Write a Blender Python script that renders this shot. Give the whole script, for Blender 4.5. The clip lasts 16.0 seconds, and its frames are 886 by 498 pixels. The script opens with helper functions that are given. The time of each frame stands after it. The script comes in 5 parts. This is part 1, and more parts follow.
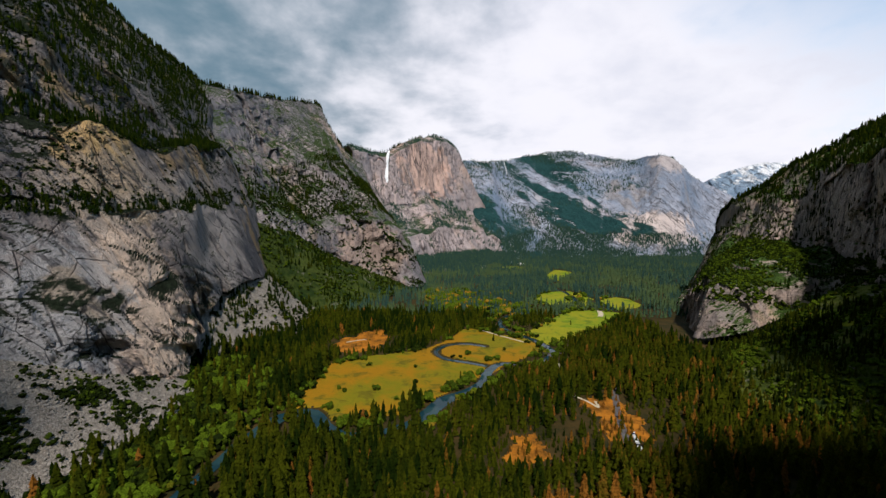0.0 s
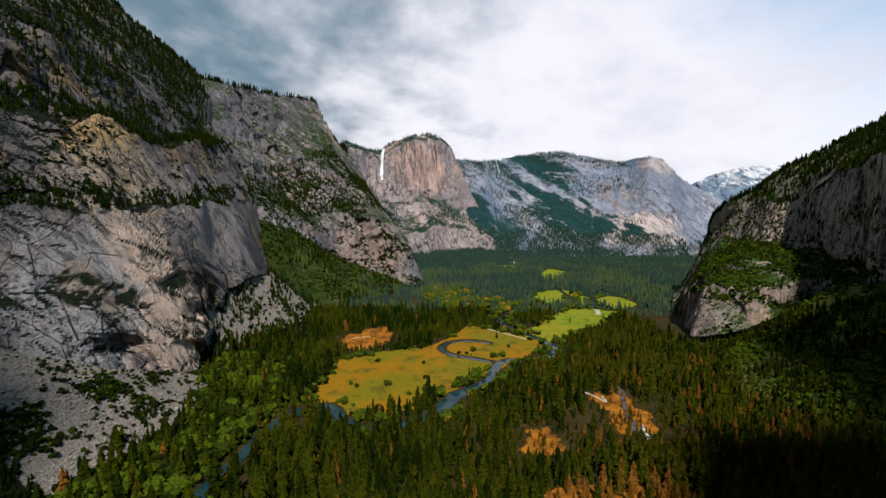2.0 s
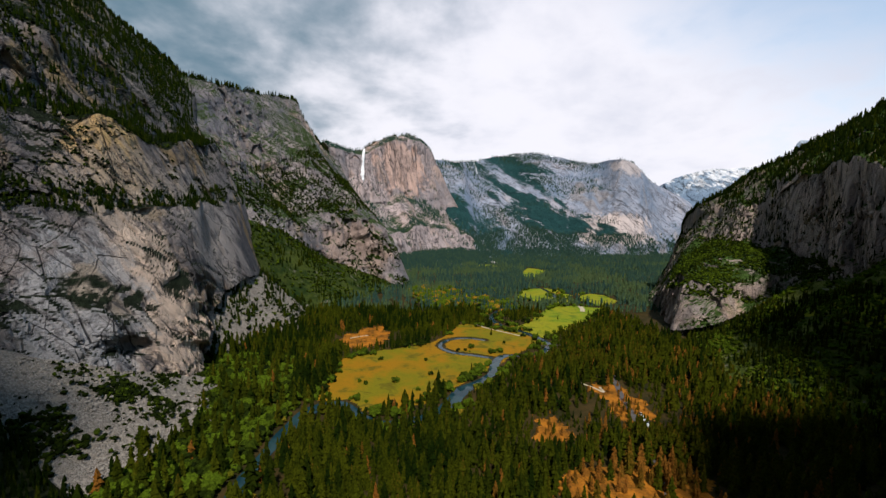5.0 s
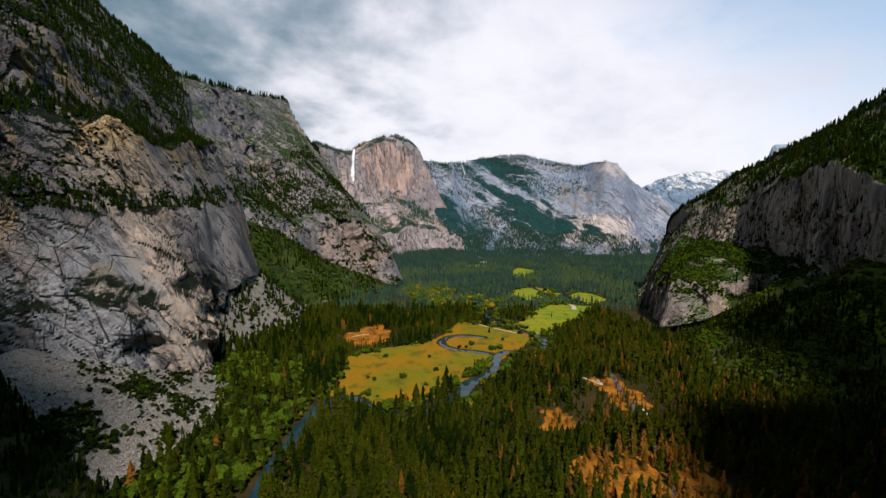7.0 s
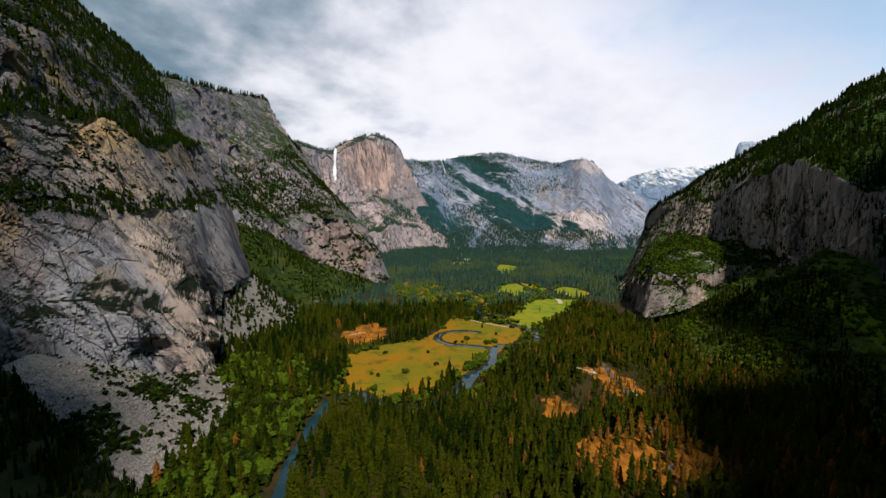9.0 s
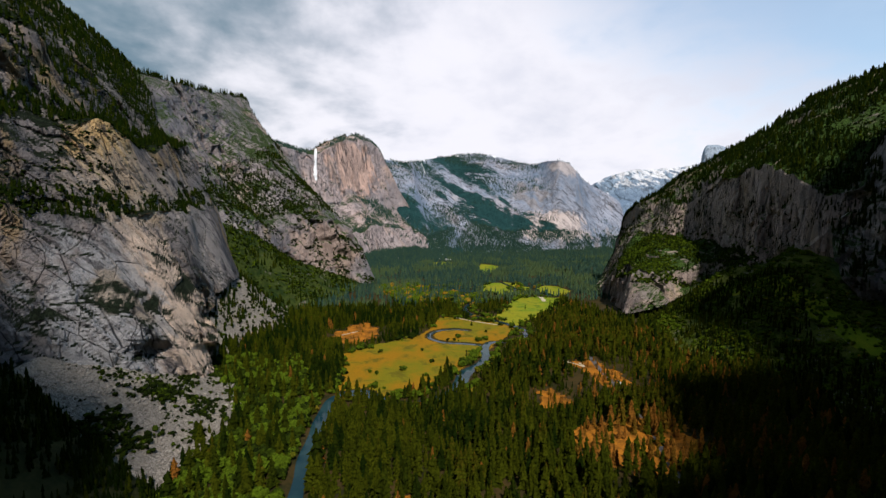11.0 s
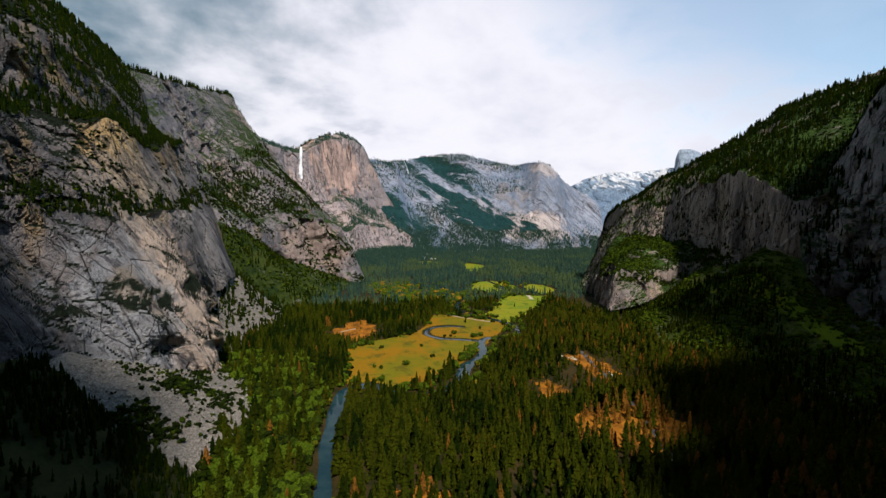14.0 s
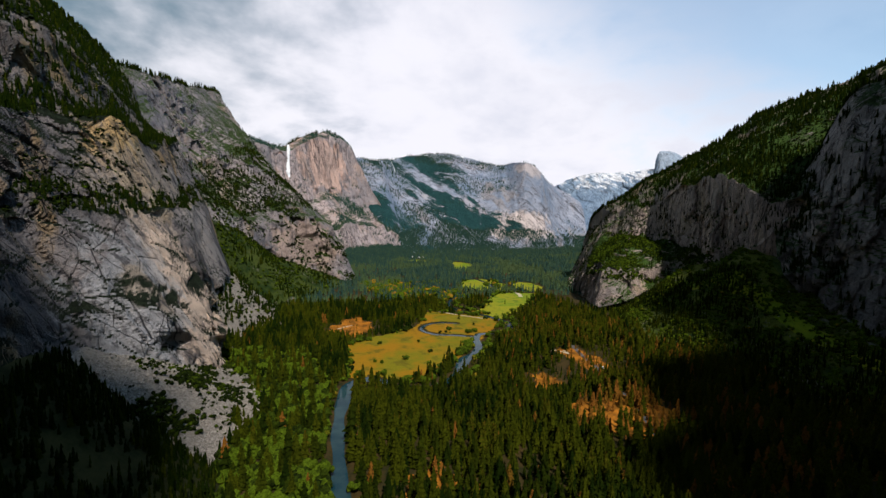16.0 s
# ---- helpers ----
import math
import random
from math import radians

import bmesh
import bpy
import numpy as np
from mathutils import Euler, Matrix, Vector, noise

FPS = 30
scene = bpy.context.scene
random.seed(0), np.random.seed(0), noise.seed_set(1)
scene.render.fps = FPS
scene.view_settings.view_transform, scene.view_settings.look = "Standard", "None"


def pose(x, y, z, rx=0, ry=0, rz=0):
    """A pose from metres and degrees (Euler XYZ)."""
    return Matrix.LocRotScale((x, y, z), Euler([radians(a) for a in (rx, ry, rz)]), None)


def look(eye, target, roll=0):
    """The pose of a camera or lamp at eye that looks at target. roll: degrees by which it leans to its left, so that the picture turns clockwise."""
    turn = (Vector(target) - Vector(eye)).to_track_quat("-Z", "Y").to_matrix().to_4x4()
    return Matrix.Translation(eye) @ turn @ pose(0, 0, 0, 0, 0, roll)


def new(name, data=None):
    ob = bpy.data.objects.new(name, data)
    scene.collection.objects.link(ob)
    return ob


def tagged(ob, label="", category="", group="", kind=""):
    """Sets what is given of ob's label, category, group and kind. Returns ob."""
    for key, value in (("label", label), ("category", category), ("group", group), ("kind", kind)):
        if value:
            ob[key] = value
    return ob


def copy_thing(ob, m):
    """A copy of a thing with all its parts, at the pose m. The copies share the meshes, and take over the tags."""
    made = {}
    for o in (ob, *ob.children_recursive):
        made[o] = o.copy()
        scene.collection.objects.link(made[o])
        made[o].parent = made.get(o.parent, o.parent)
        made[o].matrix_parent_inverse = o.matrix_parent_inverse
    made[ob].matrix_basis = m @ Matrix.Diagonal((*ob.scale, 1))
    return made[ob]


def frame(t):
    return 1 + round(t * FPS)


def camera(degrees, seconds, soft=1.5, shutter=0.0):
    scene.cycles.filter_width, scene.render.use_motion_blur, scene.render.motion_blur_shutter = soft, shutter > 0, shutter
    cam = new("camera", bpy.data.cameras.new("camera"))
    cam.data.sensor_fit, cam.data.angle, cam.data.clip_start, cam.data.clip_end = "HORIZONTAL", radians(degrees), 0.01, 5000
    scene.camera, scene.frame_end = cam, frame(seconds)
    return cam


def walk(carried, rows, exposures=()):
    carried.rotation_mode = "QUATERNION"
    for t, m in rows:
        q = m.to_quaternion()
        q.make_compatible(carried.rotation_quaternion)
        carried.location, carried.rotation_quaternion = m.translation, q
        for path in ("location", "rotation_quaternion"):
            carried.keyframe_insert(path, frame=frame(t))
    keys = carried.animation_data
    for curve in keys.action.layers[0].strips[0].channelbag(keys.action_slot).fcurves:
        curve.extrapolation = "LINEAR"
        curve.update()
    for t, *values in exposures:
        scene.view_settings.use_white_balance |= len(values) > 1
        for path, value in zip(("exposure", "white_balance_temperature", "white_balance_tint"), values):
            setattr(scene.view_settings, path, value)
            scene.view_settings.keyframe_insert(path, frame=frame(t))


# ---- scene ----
cam = camera(93, 16.0)
PATH = [
    (0.0, look((-0.00, 0.00, 243.01), (-0.0, 997.7, 174.5), 0.41)),
    (0.5, look((-9.10, -2.13, 241.88), (-6.7, 995.5, 173.3), 0.60)),
    (1.0, look((-18.08, -4.53, 241.50), (-9.5, 993.0, 172.3), 0.74)),
    (1.5, look((-26.69, -7.34, 241.95), (-8.2, 990.0, 171.4), 0.93)),
    (2.0, look((-35.03, -10.14, 242.56), (-6.1, 986.9, 170.8), 1.08)),
    (2.5, look((-43.28, -12.95, 243.04), (-1.0, 983.5, 170.8), 1.06)),
    (3.0, look((-51.48, -15.74, 243.48), (3.9, 980.1, 170.7), 1.08)),
    (3.5, look((-59.57, -18.50, 243.76), (5.7, 976.7, 170.9), 1.08)),
    (4.0, look((-67.86, -21.81, 243.99), (7.3, 972.7, 171.6), 1.02)),
    (6.5, look((-111.44, -44.63, 244.65), (10.0, 945.5, 175.4), 1.26)),
    (7.0, look((-120.41, -49.39, 244.54), (11.2, 939.5, 175.3), 1.18)),
    (7.5, look((-129.56, -53.91, 244.69), (14.1, 933.2, 174.4), 1.06)),
    (8.0, look((-138.78, -57.96, 245.05), (18.4, 927.0, 172.9), 0.75)),
    (8.5, look((-147.93, -61.35, 245.56), (22.9, 921.2, 172.8), 0.62)),
    (9.0, look((-157.00, -64.44, 246.02), (27.0, 915.7, 172.5), 0.43)),
    (11.5, look((-201.48, -82.67, 248.11), (49.4, 882.6, 174.7), 0.41)),
    (12.0, look((-209.89, -86.37, 248.57), (49.8, 876.4, 174.0), 0.44)),
    (12.5, look((-217.79, -89.91, 249.19), (50.7, 870.4, 173.2), 0.48)),
    (13.0, look((-225.27, -93.05, 249.69), (50.8, 865.0, 172.5), 0.51)),
    (13.5, look((-232.26, -95.94, 250.00), (51.0, 860.0, 172.7), 0.67)),
    (14.0, look((-238.90, -98.75, 250.07), (50.6, 855.5, 175.9), 0.83)),
    (14.5, look((-245.84, -101.77, 250.23), (52.7, 849.9, 178.6), 1.03)),
    (15.0, look((-253.60, -105.35, 250.46), (55.8, 842.9, 179.0), 1.10)),
    (15.5, look((-262.29, -109.12, 250.57), (57.5, 835.5, 177.1), 1.09)),
    (16.0, look((-271.64, -112.97, 250.09), (56.1, 828.8, 174.1), 1.11)),
]
walk(cam, PATH, [(0.0, 0.0, 6150, 10), (16.0, 0.0, 6150, 10)])

# ---- light ----
SUN_AZIMUTH, SUN_HEIGHT = 179.0, 52.0   # degrees clockwise from +y, degrees above the horizon
sun_way = Vector((math.sin(radians(SUN_AZIMUTH)) * math.cos(radians(SUN_HEIGHT)),
                  math.cos(radians(SUN_AZIMUTH)) * math.cos(radians(SUN_HEIGHT)), math.sin(radians(SUN_HEIGHT))))
lamp = bpy.data.lights.new("sun", "SUN")
lamp.energy, lamp.angle, lamp.color = 4.7, radians(3.0), (1.0, 0.90, 0.80)
sun = new("sun", lamp)
sun.matrix_world = look(sun_way * 3000, (0, 0, 0))


class Nodes:
    """Short hand for building a node tree."""

    def __init__(self, tree):
        self.tree = tree
        tree.nodes.clear()

    def add(self, kind, **given):
        node = self.tree.nodes.new(kind)
        for key, value in given.items():
            if key == "values":
                for slot, v in value.items():
                    node.inputs[slot].default_value = v
            else:
                setattr(node, key, value)
        return node

    def link(self, a, b):
        self.tree.links.new(a, b)

    def feed(self, node, slot, value):
        if isinstance(value, bpy.types.NodeSocket):
            self.link(value, node.inputs[slot])
        elif isinstance(value, tuple) and len(value) == 3 and node.inputs[slot].type == "RGBA":
            node.inputs[slot].default_value = (*value, 1)
        else:
            node.inputs[slot].default_value = value

    def maths(self, op, a, b=0.0, c=0.0):
        node = self.add("ShaderNodeMath", operation=op)
        for k, v in enumerate((a, b, c)):
            self.feed(node, k, v)
        return node.outputs[0]

    def scaled(self, vector, xyz):
        node = self.add("ShaderNodeVectorMath", operation="MULTIPLY")
        self.feed(node, 0, vector)
        node.inputs[1].default_value = xyz
        return node.outputs[0]

    def noise(self, vector, scale, detail=4.0, rough=0.55, twist=0.0):
        node = self.add("ShaderNodeTexNoise", values={"Scale": scale, "Detail": detail, "Roughness": rough, "Distortion": twist})
        self.link(vector, node.inputs["Vector"])
        return node.outputs["Fac"]

    def ramp(self, value, low, high, to_low=0.0, to_high=1.0):
        node = self.add("ShaderNodeMapRange", interpolation_type="SMOOTHSTEP", values={"From Min": low, "From Max": high, "To Min": to_low, "To Max": to_high})
        self.link(value, node.inputs["Value"])
        return node.outputs["Result"]

    def mix(self, fac, a, b):
        node = self.add("ShaderNodeMix", data_type="RGBA")
        self.feed(node, 0, fac)
        self.feed(node, 6, a)
        self.feed(node, 7, b)
        return node.outputs[2]


def make_sky():
    world = bpy.data.worlds.new("sky")
    scene.world = world
    world.use_nodes = True
    n = Nodes(world.node_tree)
    way = n.add("ShaderNodeTexCoord").outputs["Generated"]
    clear = n.add("ShaderNodeTexSky", sky_type="NISHITA", sun_disc=False)
    clear.sun_elevation, clear.sun_rotation = radians(SUN_HEIGHT), radians(SUN_AZIMUTH)
    blue = n.scaled(clear.outputs[0], (0.070, 0.160, 0.175))
    parts = n.add("ShaderNodeSeparateXYZ")
    n.link(way, parts.inputs[0])
    east, north, high = parts.outputs
    # a broken deck of cloud, seen aslant as a flat layer
    lift = n.maths("ADD", n.maths("MAXIMUM", high, 0.0), 0.32)
    deck = n.add("ShaderNodeCombineXYZ")
    n.link(n.maths("DIVIDE", east, lift), deck.inputs[0])
    n.link(n.maths("DIVIDE", north, lift), deck.inputs[1])
    body = n.noise(deck.outputs[0], 1.5, 6, 0.55, 0.25)
    fine = n.noise(deck.outputs[0], 4.5, 7, 0.55, 0.15)
    thick = n.maths("ADD", n.maths("MULTIPLY", body, 0.65), n.maths("MULTIPLY", fine, 0.35))
    thick = n.maths("MULTIPLY", n.maths("SUBTRACT", thick, 0.5), 2.6)
    # grey bellies to the west, white glare over the head of the valley
    side = n.maths("ADD", thick, n.maths("ADD", n.maths("MULTIPLY", east, -1.25), n.maths("MULTIPLY", high, 1.0)))
    soft = n.ramp(n.maths("ADD", n.maths("MULTIPLY", thick, 1.1), high), 0.05, 0.70, 0.0, 0.50)
    grey = n.mix(soft, (0.97, 0.93, 0.955), (0.60, 0.62, 0.72))
    grey = n.mix(n.ramp(side, 0.05, 1.05), grey, (0.15, 0.24, 0.30))
    # the unseen sky overhead and behind is darkened to lessen fill light
    thin = n.maths("ADD", north, n.maths("MULTIPLY", high, -0.55))
    grey = n.mix(n.ramp(thin, -0.35, 0.40), (0.11, 0.14, 0.18), grey)
    gap = n.maths("ADD", n.maths("ADD", east, n.maths("MULTIPLY", high, 1.0)), n.maths("MULTIPLY", thick, -0.30))
    cover = n.ramp(gap, 0.80, 1.15, 1.0, 0.42)
    out = n.add("ShaderNodeOutputWorld")
    back = n.add("ShaderNodeBackground", values={"Strength": 1.0})
    n.link(n.mix(cover, blue, grey), back.inputs[0])
    n.link(back.outputs[0], out.inputs[0])


make_sky()


# ---- materials ----
def material(name, rough=0.85):
    mat = bpy.data.materials.new(name)
    mat.use_nodes = True
    n = Nodes(mat.node_tree)
    out = n.add("ShaderNodeOutputMaterial")
    skin = n.add("ShaderNodeBsdfPrincipled", values={"Roughness": rough})
    skin.inputs["Specular IOR Level"].default_value = 0.04
    n.link(skin.outputs[0], out.inputs[0])
    place = n.add("ShaderNodeTexCoord").outputs["Object"]
    return mat, n, skin, place


def relief(n, skin, height, strength, distance):
    bump = n.add("ShaderNodeBump", values={"Strength": strength, "Distance": distance})
    n.link(height, bump.inputs["Height"])
    n.link(bump.outputs[0], skin.inputs["Normal"])


def granite(name, pale=(0.42, 0.38, 0.36), grey=(0.22, 0.21, 0.22), tan=(0.42, 0.29, 0.16), green=(0.026, 0.040, 0.014),
            wood=0.62, warmth=0.5, size=1.0, snow=None, patches=(), tilt=(0, 0, 0), bands=0.0, long=0.14, crack=0.035, depth=4.0, streaks=0.75):
    """Jointed granite with water streaks, tan stains and scrub on its ledges; wood: the slope from which scrub grows."""
    mat, n, skin, place = material(name)
    turn = n.add("ShaderNodeMapping")
    n.link(place, turn.inputs["Vector"])
    turn.inputs["Rotation"].default_value = tilt
    slant = turn.outputs[0]   # the way in which joints and streaks run
    big = n.noise(place, 0.006 / size, 5, 0.6)
    mid = n.noise(n.scaled(slant, (1.3, 1.3, 0.16)), 0.030, 7, 0.62, 0.25) if long < 0.1 else n.noise(place, 0.035 / size, 6, 0.62, 0.4)
    colour = n.mix(n.ramp(n.maths("ADD", n.maths("MULTIPLY", big, 0.7), n.maths("MULTIPLY", mid, 0.3)), 0.38, 0.58), grey, pale)
    stain = n.noise(n.scaled(place, (1, 1, 0.45)), 0.011 / size, 5, 0.6, 0.8)
    colour = n.mix(n.maths("MULTIPLY", n.ramp(stain, 0.53, 0.66), warmth), colour, tan)
    for centre, radius, hue, share in patches:   # lichen-stained and pale panels; the near cliff's pale ones also imitate light
        shift = n.add("ShaderNodeVectorMath", operation="SUBTRACT")
        n.link(place, shift.inputs[0])
        shift.inputs[1].default_value = centre
        span = n.add("ShaderNodeVectorMath", operation="LENGTH")
        n.link(n.scaled(shift.outputs[0], tuple(1 / r for r in radius)), span.inputs[0])
        where = n.ramp(n.maths("ADD", span.outputs["Value"], n.maths("MULTIPLY", n.maths("SUBTRACT", mid, 0.5), 2.2)), 0.70, 1.10, 1.0, 0.0)
        colour = n.mix(n.maths("MULTIPLY", where, share), colour, hue)
    streak = n.noise(n.scaled(slant, (1, 1, 0.09)), 0.085 / size, 5, 0.65, 0.5)
    colour = n.mix(n.ramp(streak, 0.53 if streaks < 0.8 else 0.52, 0.70 if streaks < 0.8 else 0.65, 0.0, streaks), colour, (0.07, 0.068, 0.075))
    line = n.noise(n.scaled(slant, (1, 1, long)), 0.045 / size, *((2, 0.5, 0.25) if long < 0.1 else (4, 0.6, 1.2)))
    wide = n.ramp(n.maths("ABSOLUTE", n.maths("SUBTRACT", line, 0.5)), 0.0, crack, 1.0, 0.0)
    line = n.noise(n.scaled(slant, (1, 1, long * 3)), 0.10 / size, *((3, 0.5, 0.3) if long < 0.1 else (4, 0.6, 0.8)))
    thin = n.ramp(n.maths("ABSOLUTE", n.maths("SUBTRACT", line, 0.5)), 0.0, 0.025, 1.0, 0.0)
    joint = n.maths("MAXIMUM", n.maths("MULTIPLY", wide, n.ramp(big, 0.40, 0.60, 0.1, 1.0)), n.maths("MULTIPLY", thin, n.ramp(mid, 0.45, 0.62, 0.0, 0.8)))
    if long < 0.1:   # long straight cracks between slabs
        cells = []
        for grain_size, stretch, width in ((0.030, 0.022, 0.016), (0.075, 0.05, 0.024)):
            slabs = n.add("ShaderNodeTexVoronoi", feature="DISTANCE_TO_EDGE", values={"Scale": grain_size, "Randomness": 0.9})
            bent = n.add("ShaderNodeVectorMath", operation="ADD")
            n.link(n.scaled(slant, (1, 1, stretch)), bent.inputs[0])
            wobble = n.add("ShaderNodeTexNoise", values={"Scale": 0.03, "Detail": 4.0})
            n.link(place, wobble.inputs["Vector"])
            n.link(n.scaled(wobble.outputs["Color"], (3.5, 3.5, 1)), bent.inputs[1])
            n.link(bent.outputs[0], slabs.inputs["Vector"])
            cells.append(n.ramp(slabs.outputs["Distance"], 0.0, width, 1.0, 0.0))
        joint = n.maths("MAXIMUM", n.maths("MULTIPLY", cells[0], n.ramp(mid, 0.38, 0.52, 0.25, 1.0)), n.maths("MULTIPLY", cells[1], n.ramp(big, 0.46, 0.60, 0.0, 0.7)))
    colour = n.mix(n.maths("MULTIPLY", joint, 0.85), colour, (0.030, 0.029, 0.031))
    grain = n.noise(place, 0.35 / size, 5, 0.7)
    colour = n.mix(n.ramp(grain, 0.52, 0.72, 0.0, 0.35), colour, (0.10, 0.095, 0.10))
    up = n.add("ShaderNodeSeparateXYZ")
    n.link(n.add("ShaderNodeNewGeometry").outputs["True Normal"], up.inputs[0])
    patch = n.noise(place, 0.02 / size, 6, 0.65)
    patch = n.maths("ADD", n.maths("MULTIPLY", patch, 0.6), n.maths("MULTIPLY", n.noise(n.scaled(place, (1, 0.7, 2.0)), 0.008 / size, 5, 0.6, 1.0), 0.4))
    if bands:   # belts of trees along slanting ledges
        belt = n.noise(n.scaled(slant, (1.0, 0.25, 0.10)), 0.011 / size, 4, 0.6, 0.6)
        patch = n.maths("ADD", patch, n.maths("MULTIPLY", n.maths("SUBTRACT", belt, 0.5), bands))
    scrub = n.ramp(n.maths("ADD", up.outputs[2], n.maths("MULTIPLY", n.maths("SUBTRACT", patch, 0.5), 1.5)), wood - 0.12, wood + 0.12)
    leaf = n.mix(n.ramp(n.noise(place, 0.12, 5, 0.7), 0.35, 0.7), green, tuple(c * 2.4 for c in green))
    colour = n.mix(scrub, colour, leaf)
    if snow:
        high = n.add("ShaderNodeSeparateXYZ")
        n.link(place, high.inputs[0])
        white = n.ramp(n.maths("ADD", n.maths("MULTIPLY", high.outputs[2], 1 / snow), n.maths("MULTIPLY", n.noise(n.scaled(slant, (1.6, 1, 0.35)), 0.012, 6, 0.65), 1.6)), 1.62, 1.78)
        colour = n.mix(white, colour, (0.80, 0.82, 0.86))
    n.link(colour, skin.inputs["Base Color"])
    height = n.maths("ADD", n.maths("MULTIPLY", mid, 2.0), n.maths("SUBTRACT", n.maths("MULTIPLY", grain, 0.6), n.maths("MULTIPLY", joint, 0.7)))
    relief(n, skin, height, 0.9, depth * size)
    return mat


def plain(name, base, other, scale, rough=0.85, bump=0.3, distance=0.5, detail=6):
    mat, n, skin, place = material(name, rough)
    a = n.noise(place, scale, detail, 0.65)
    b = n.noise(place, scale * 9, 4, 0.6)
    n.link(n.mix(n.ramp(n.maths("ADD", n.maths("MULTIPLY", a, 0.7), n.maths("MULTIPLY", b, 0.3)), 0.36, 0.64), base, other), skin.inputs["Base Color"])
    relief(n, skin, b, bump, distance)
    return mat


def foliage(name, dark, mid, rust):
    """Needles: the tint runs from dark green over olive to the rust of dead crowns."""
    mat, n, skin, place = material(name, 0.9)
    tint = n.add("ShaderNodeAttribute", attribute_name="tint").outputs["Fac"]
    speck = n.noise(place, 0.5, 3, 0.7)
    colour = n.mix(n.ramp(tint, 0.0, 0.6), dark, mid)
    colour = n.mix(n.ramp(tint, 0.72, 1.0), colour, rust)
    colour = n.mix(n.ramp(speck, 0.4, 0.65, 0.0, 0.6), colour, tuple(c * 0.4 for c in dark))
    n.link(colour, skin.inputs["Base Color"])
    skin.inputs["Specular IOR Level"].default_value = 0.0
    return mat


# base darkened for shade at the upper left; pale pillar and rib panels brightened as if lit
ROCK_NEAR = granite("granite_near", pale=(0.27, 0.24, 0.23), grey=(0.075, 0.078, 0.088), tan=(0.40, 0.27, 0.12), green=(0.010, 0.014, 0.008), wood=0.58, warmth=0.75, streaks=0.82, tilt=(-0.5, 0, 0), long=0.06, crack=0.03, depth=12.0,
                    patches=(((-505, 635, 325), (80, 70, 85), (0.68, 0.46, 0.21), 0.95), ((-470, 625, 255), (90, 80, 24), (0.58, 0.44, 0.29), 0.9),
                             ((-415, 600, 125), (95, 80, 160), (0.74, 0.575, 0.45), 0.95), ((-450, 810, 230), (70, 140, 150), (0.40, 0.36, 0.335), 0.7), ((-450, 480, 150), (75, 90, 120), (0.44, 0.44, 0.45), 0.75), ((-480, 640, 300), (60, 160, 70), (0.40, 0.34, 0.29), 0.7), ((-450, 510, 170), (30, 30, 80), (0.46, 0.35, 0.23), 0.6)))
ROCK_FACE = granite("granite_wall", pale=(0.35, 0.30, 0.295), grey=(0.13, 0.127, 0.14), green=(0.022, 0.034, 0.011), wood=0.60, warmth=0.45, size=1.6, patches=(((-230, 1420, 150), (150, 90, 110), (0.42, 0.31, 0.255), 0.7),))
ROCK_FALLS = granite("granite_falls", pale=(0.48, 0.39, 0.37), grey=(0.26, 0.235, 0.245), tan=(0.48, 0.31, 0.2), green=(0.024, 0.040, 0.018), wood=0.82, warmth=0.4, size=2.2,
                     patches=(((-150, 2700, 560), (280, 320, 200), (0.66, 0.44, 0.35), 0.85),))
# the blue in the rock and its scrub stands in for distance haze
ROCK_FAR_HAZED = granite("granite_far_hazed", pale=(0.36, 0.385, 0.46), grey=(0.17, 0.22, 0.30), wood=0.76, warmth=0.3, size=2.6, streaks=0.45, tilt=(0, 0.9, 0), bands=2.0, patches=(((1480, 2950, 190), (380, 240, 130), (0.64, 0.54, 0.50), 0.9), ((1690, 3160, 690), (160, 160, 90), (0.52, 0.46, 0.45), 0.9), ((1000, 3000, 330), (260, 300, 160), (0.46, 0.41, 0.43), 0.6)), green=(0.011, 0.034, 0.034))
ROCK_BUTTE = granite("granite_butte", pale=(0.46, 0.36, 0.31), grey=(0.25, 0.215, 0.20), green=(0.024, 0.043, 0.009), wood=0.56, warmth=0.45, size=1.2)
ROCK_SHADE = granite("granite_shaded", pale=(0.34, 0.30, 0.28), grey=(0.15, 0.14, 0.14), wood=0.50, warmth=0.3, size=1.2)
# grey rock of the two farthest heights, painted blue to imitate haze
ROCK_SNOW_HAZED = granite("granite_snow_hazed", pale=(0.28, 0.38, 0.50), grey=(0.16, 0.23, 0.33), wood=2.0, warmth=0.0, size=3.0, snow=760.0, tilt=(0, 0.9, 0))
ROCK_PEAK_HAZED = granite("granite_peak_hazed", pale=(0.46, 0.54, 0.64), grey=(0.32, 0.40, 0.50), wood=2.0, warmth=0.0, size=3.0)
SCRUB_SOIL = plain("scrub_soil", (0.014, 0.018, 0.007), (0.034, 0.036, 0.012), 0.03)


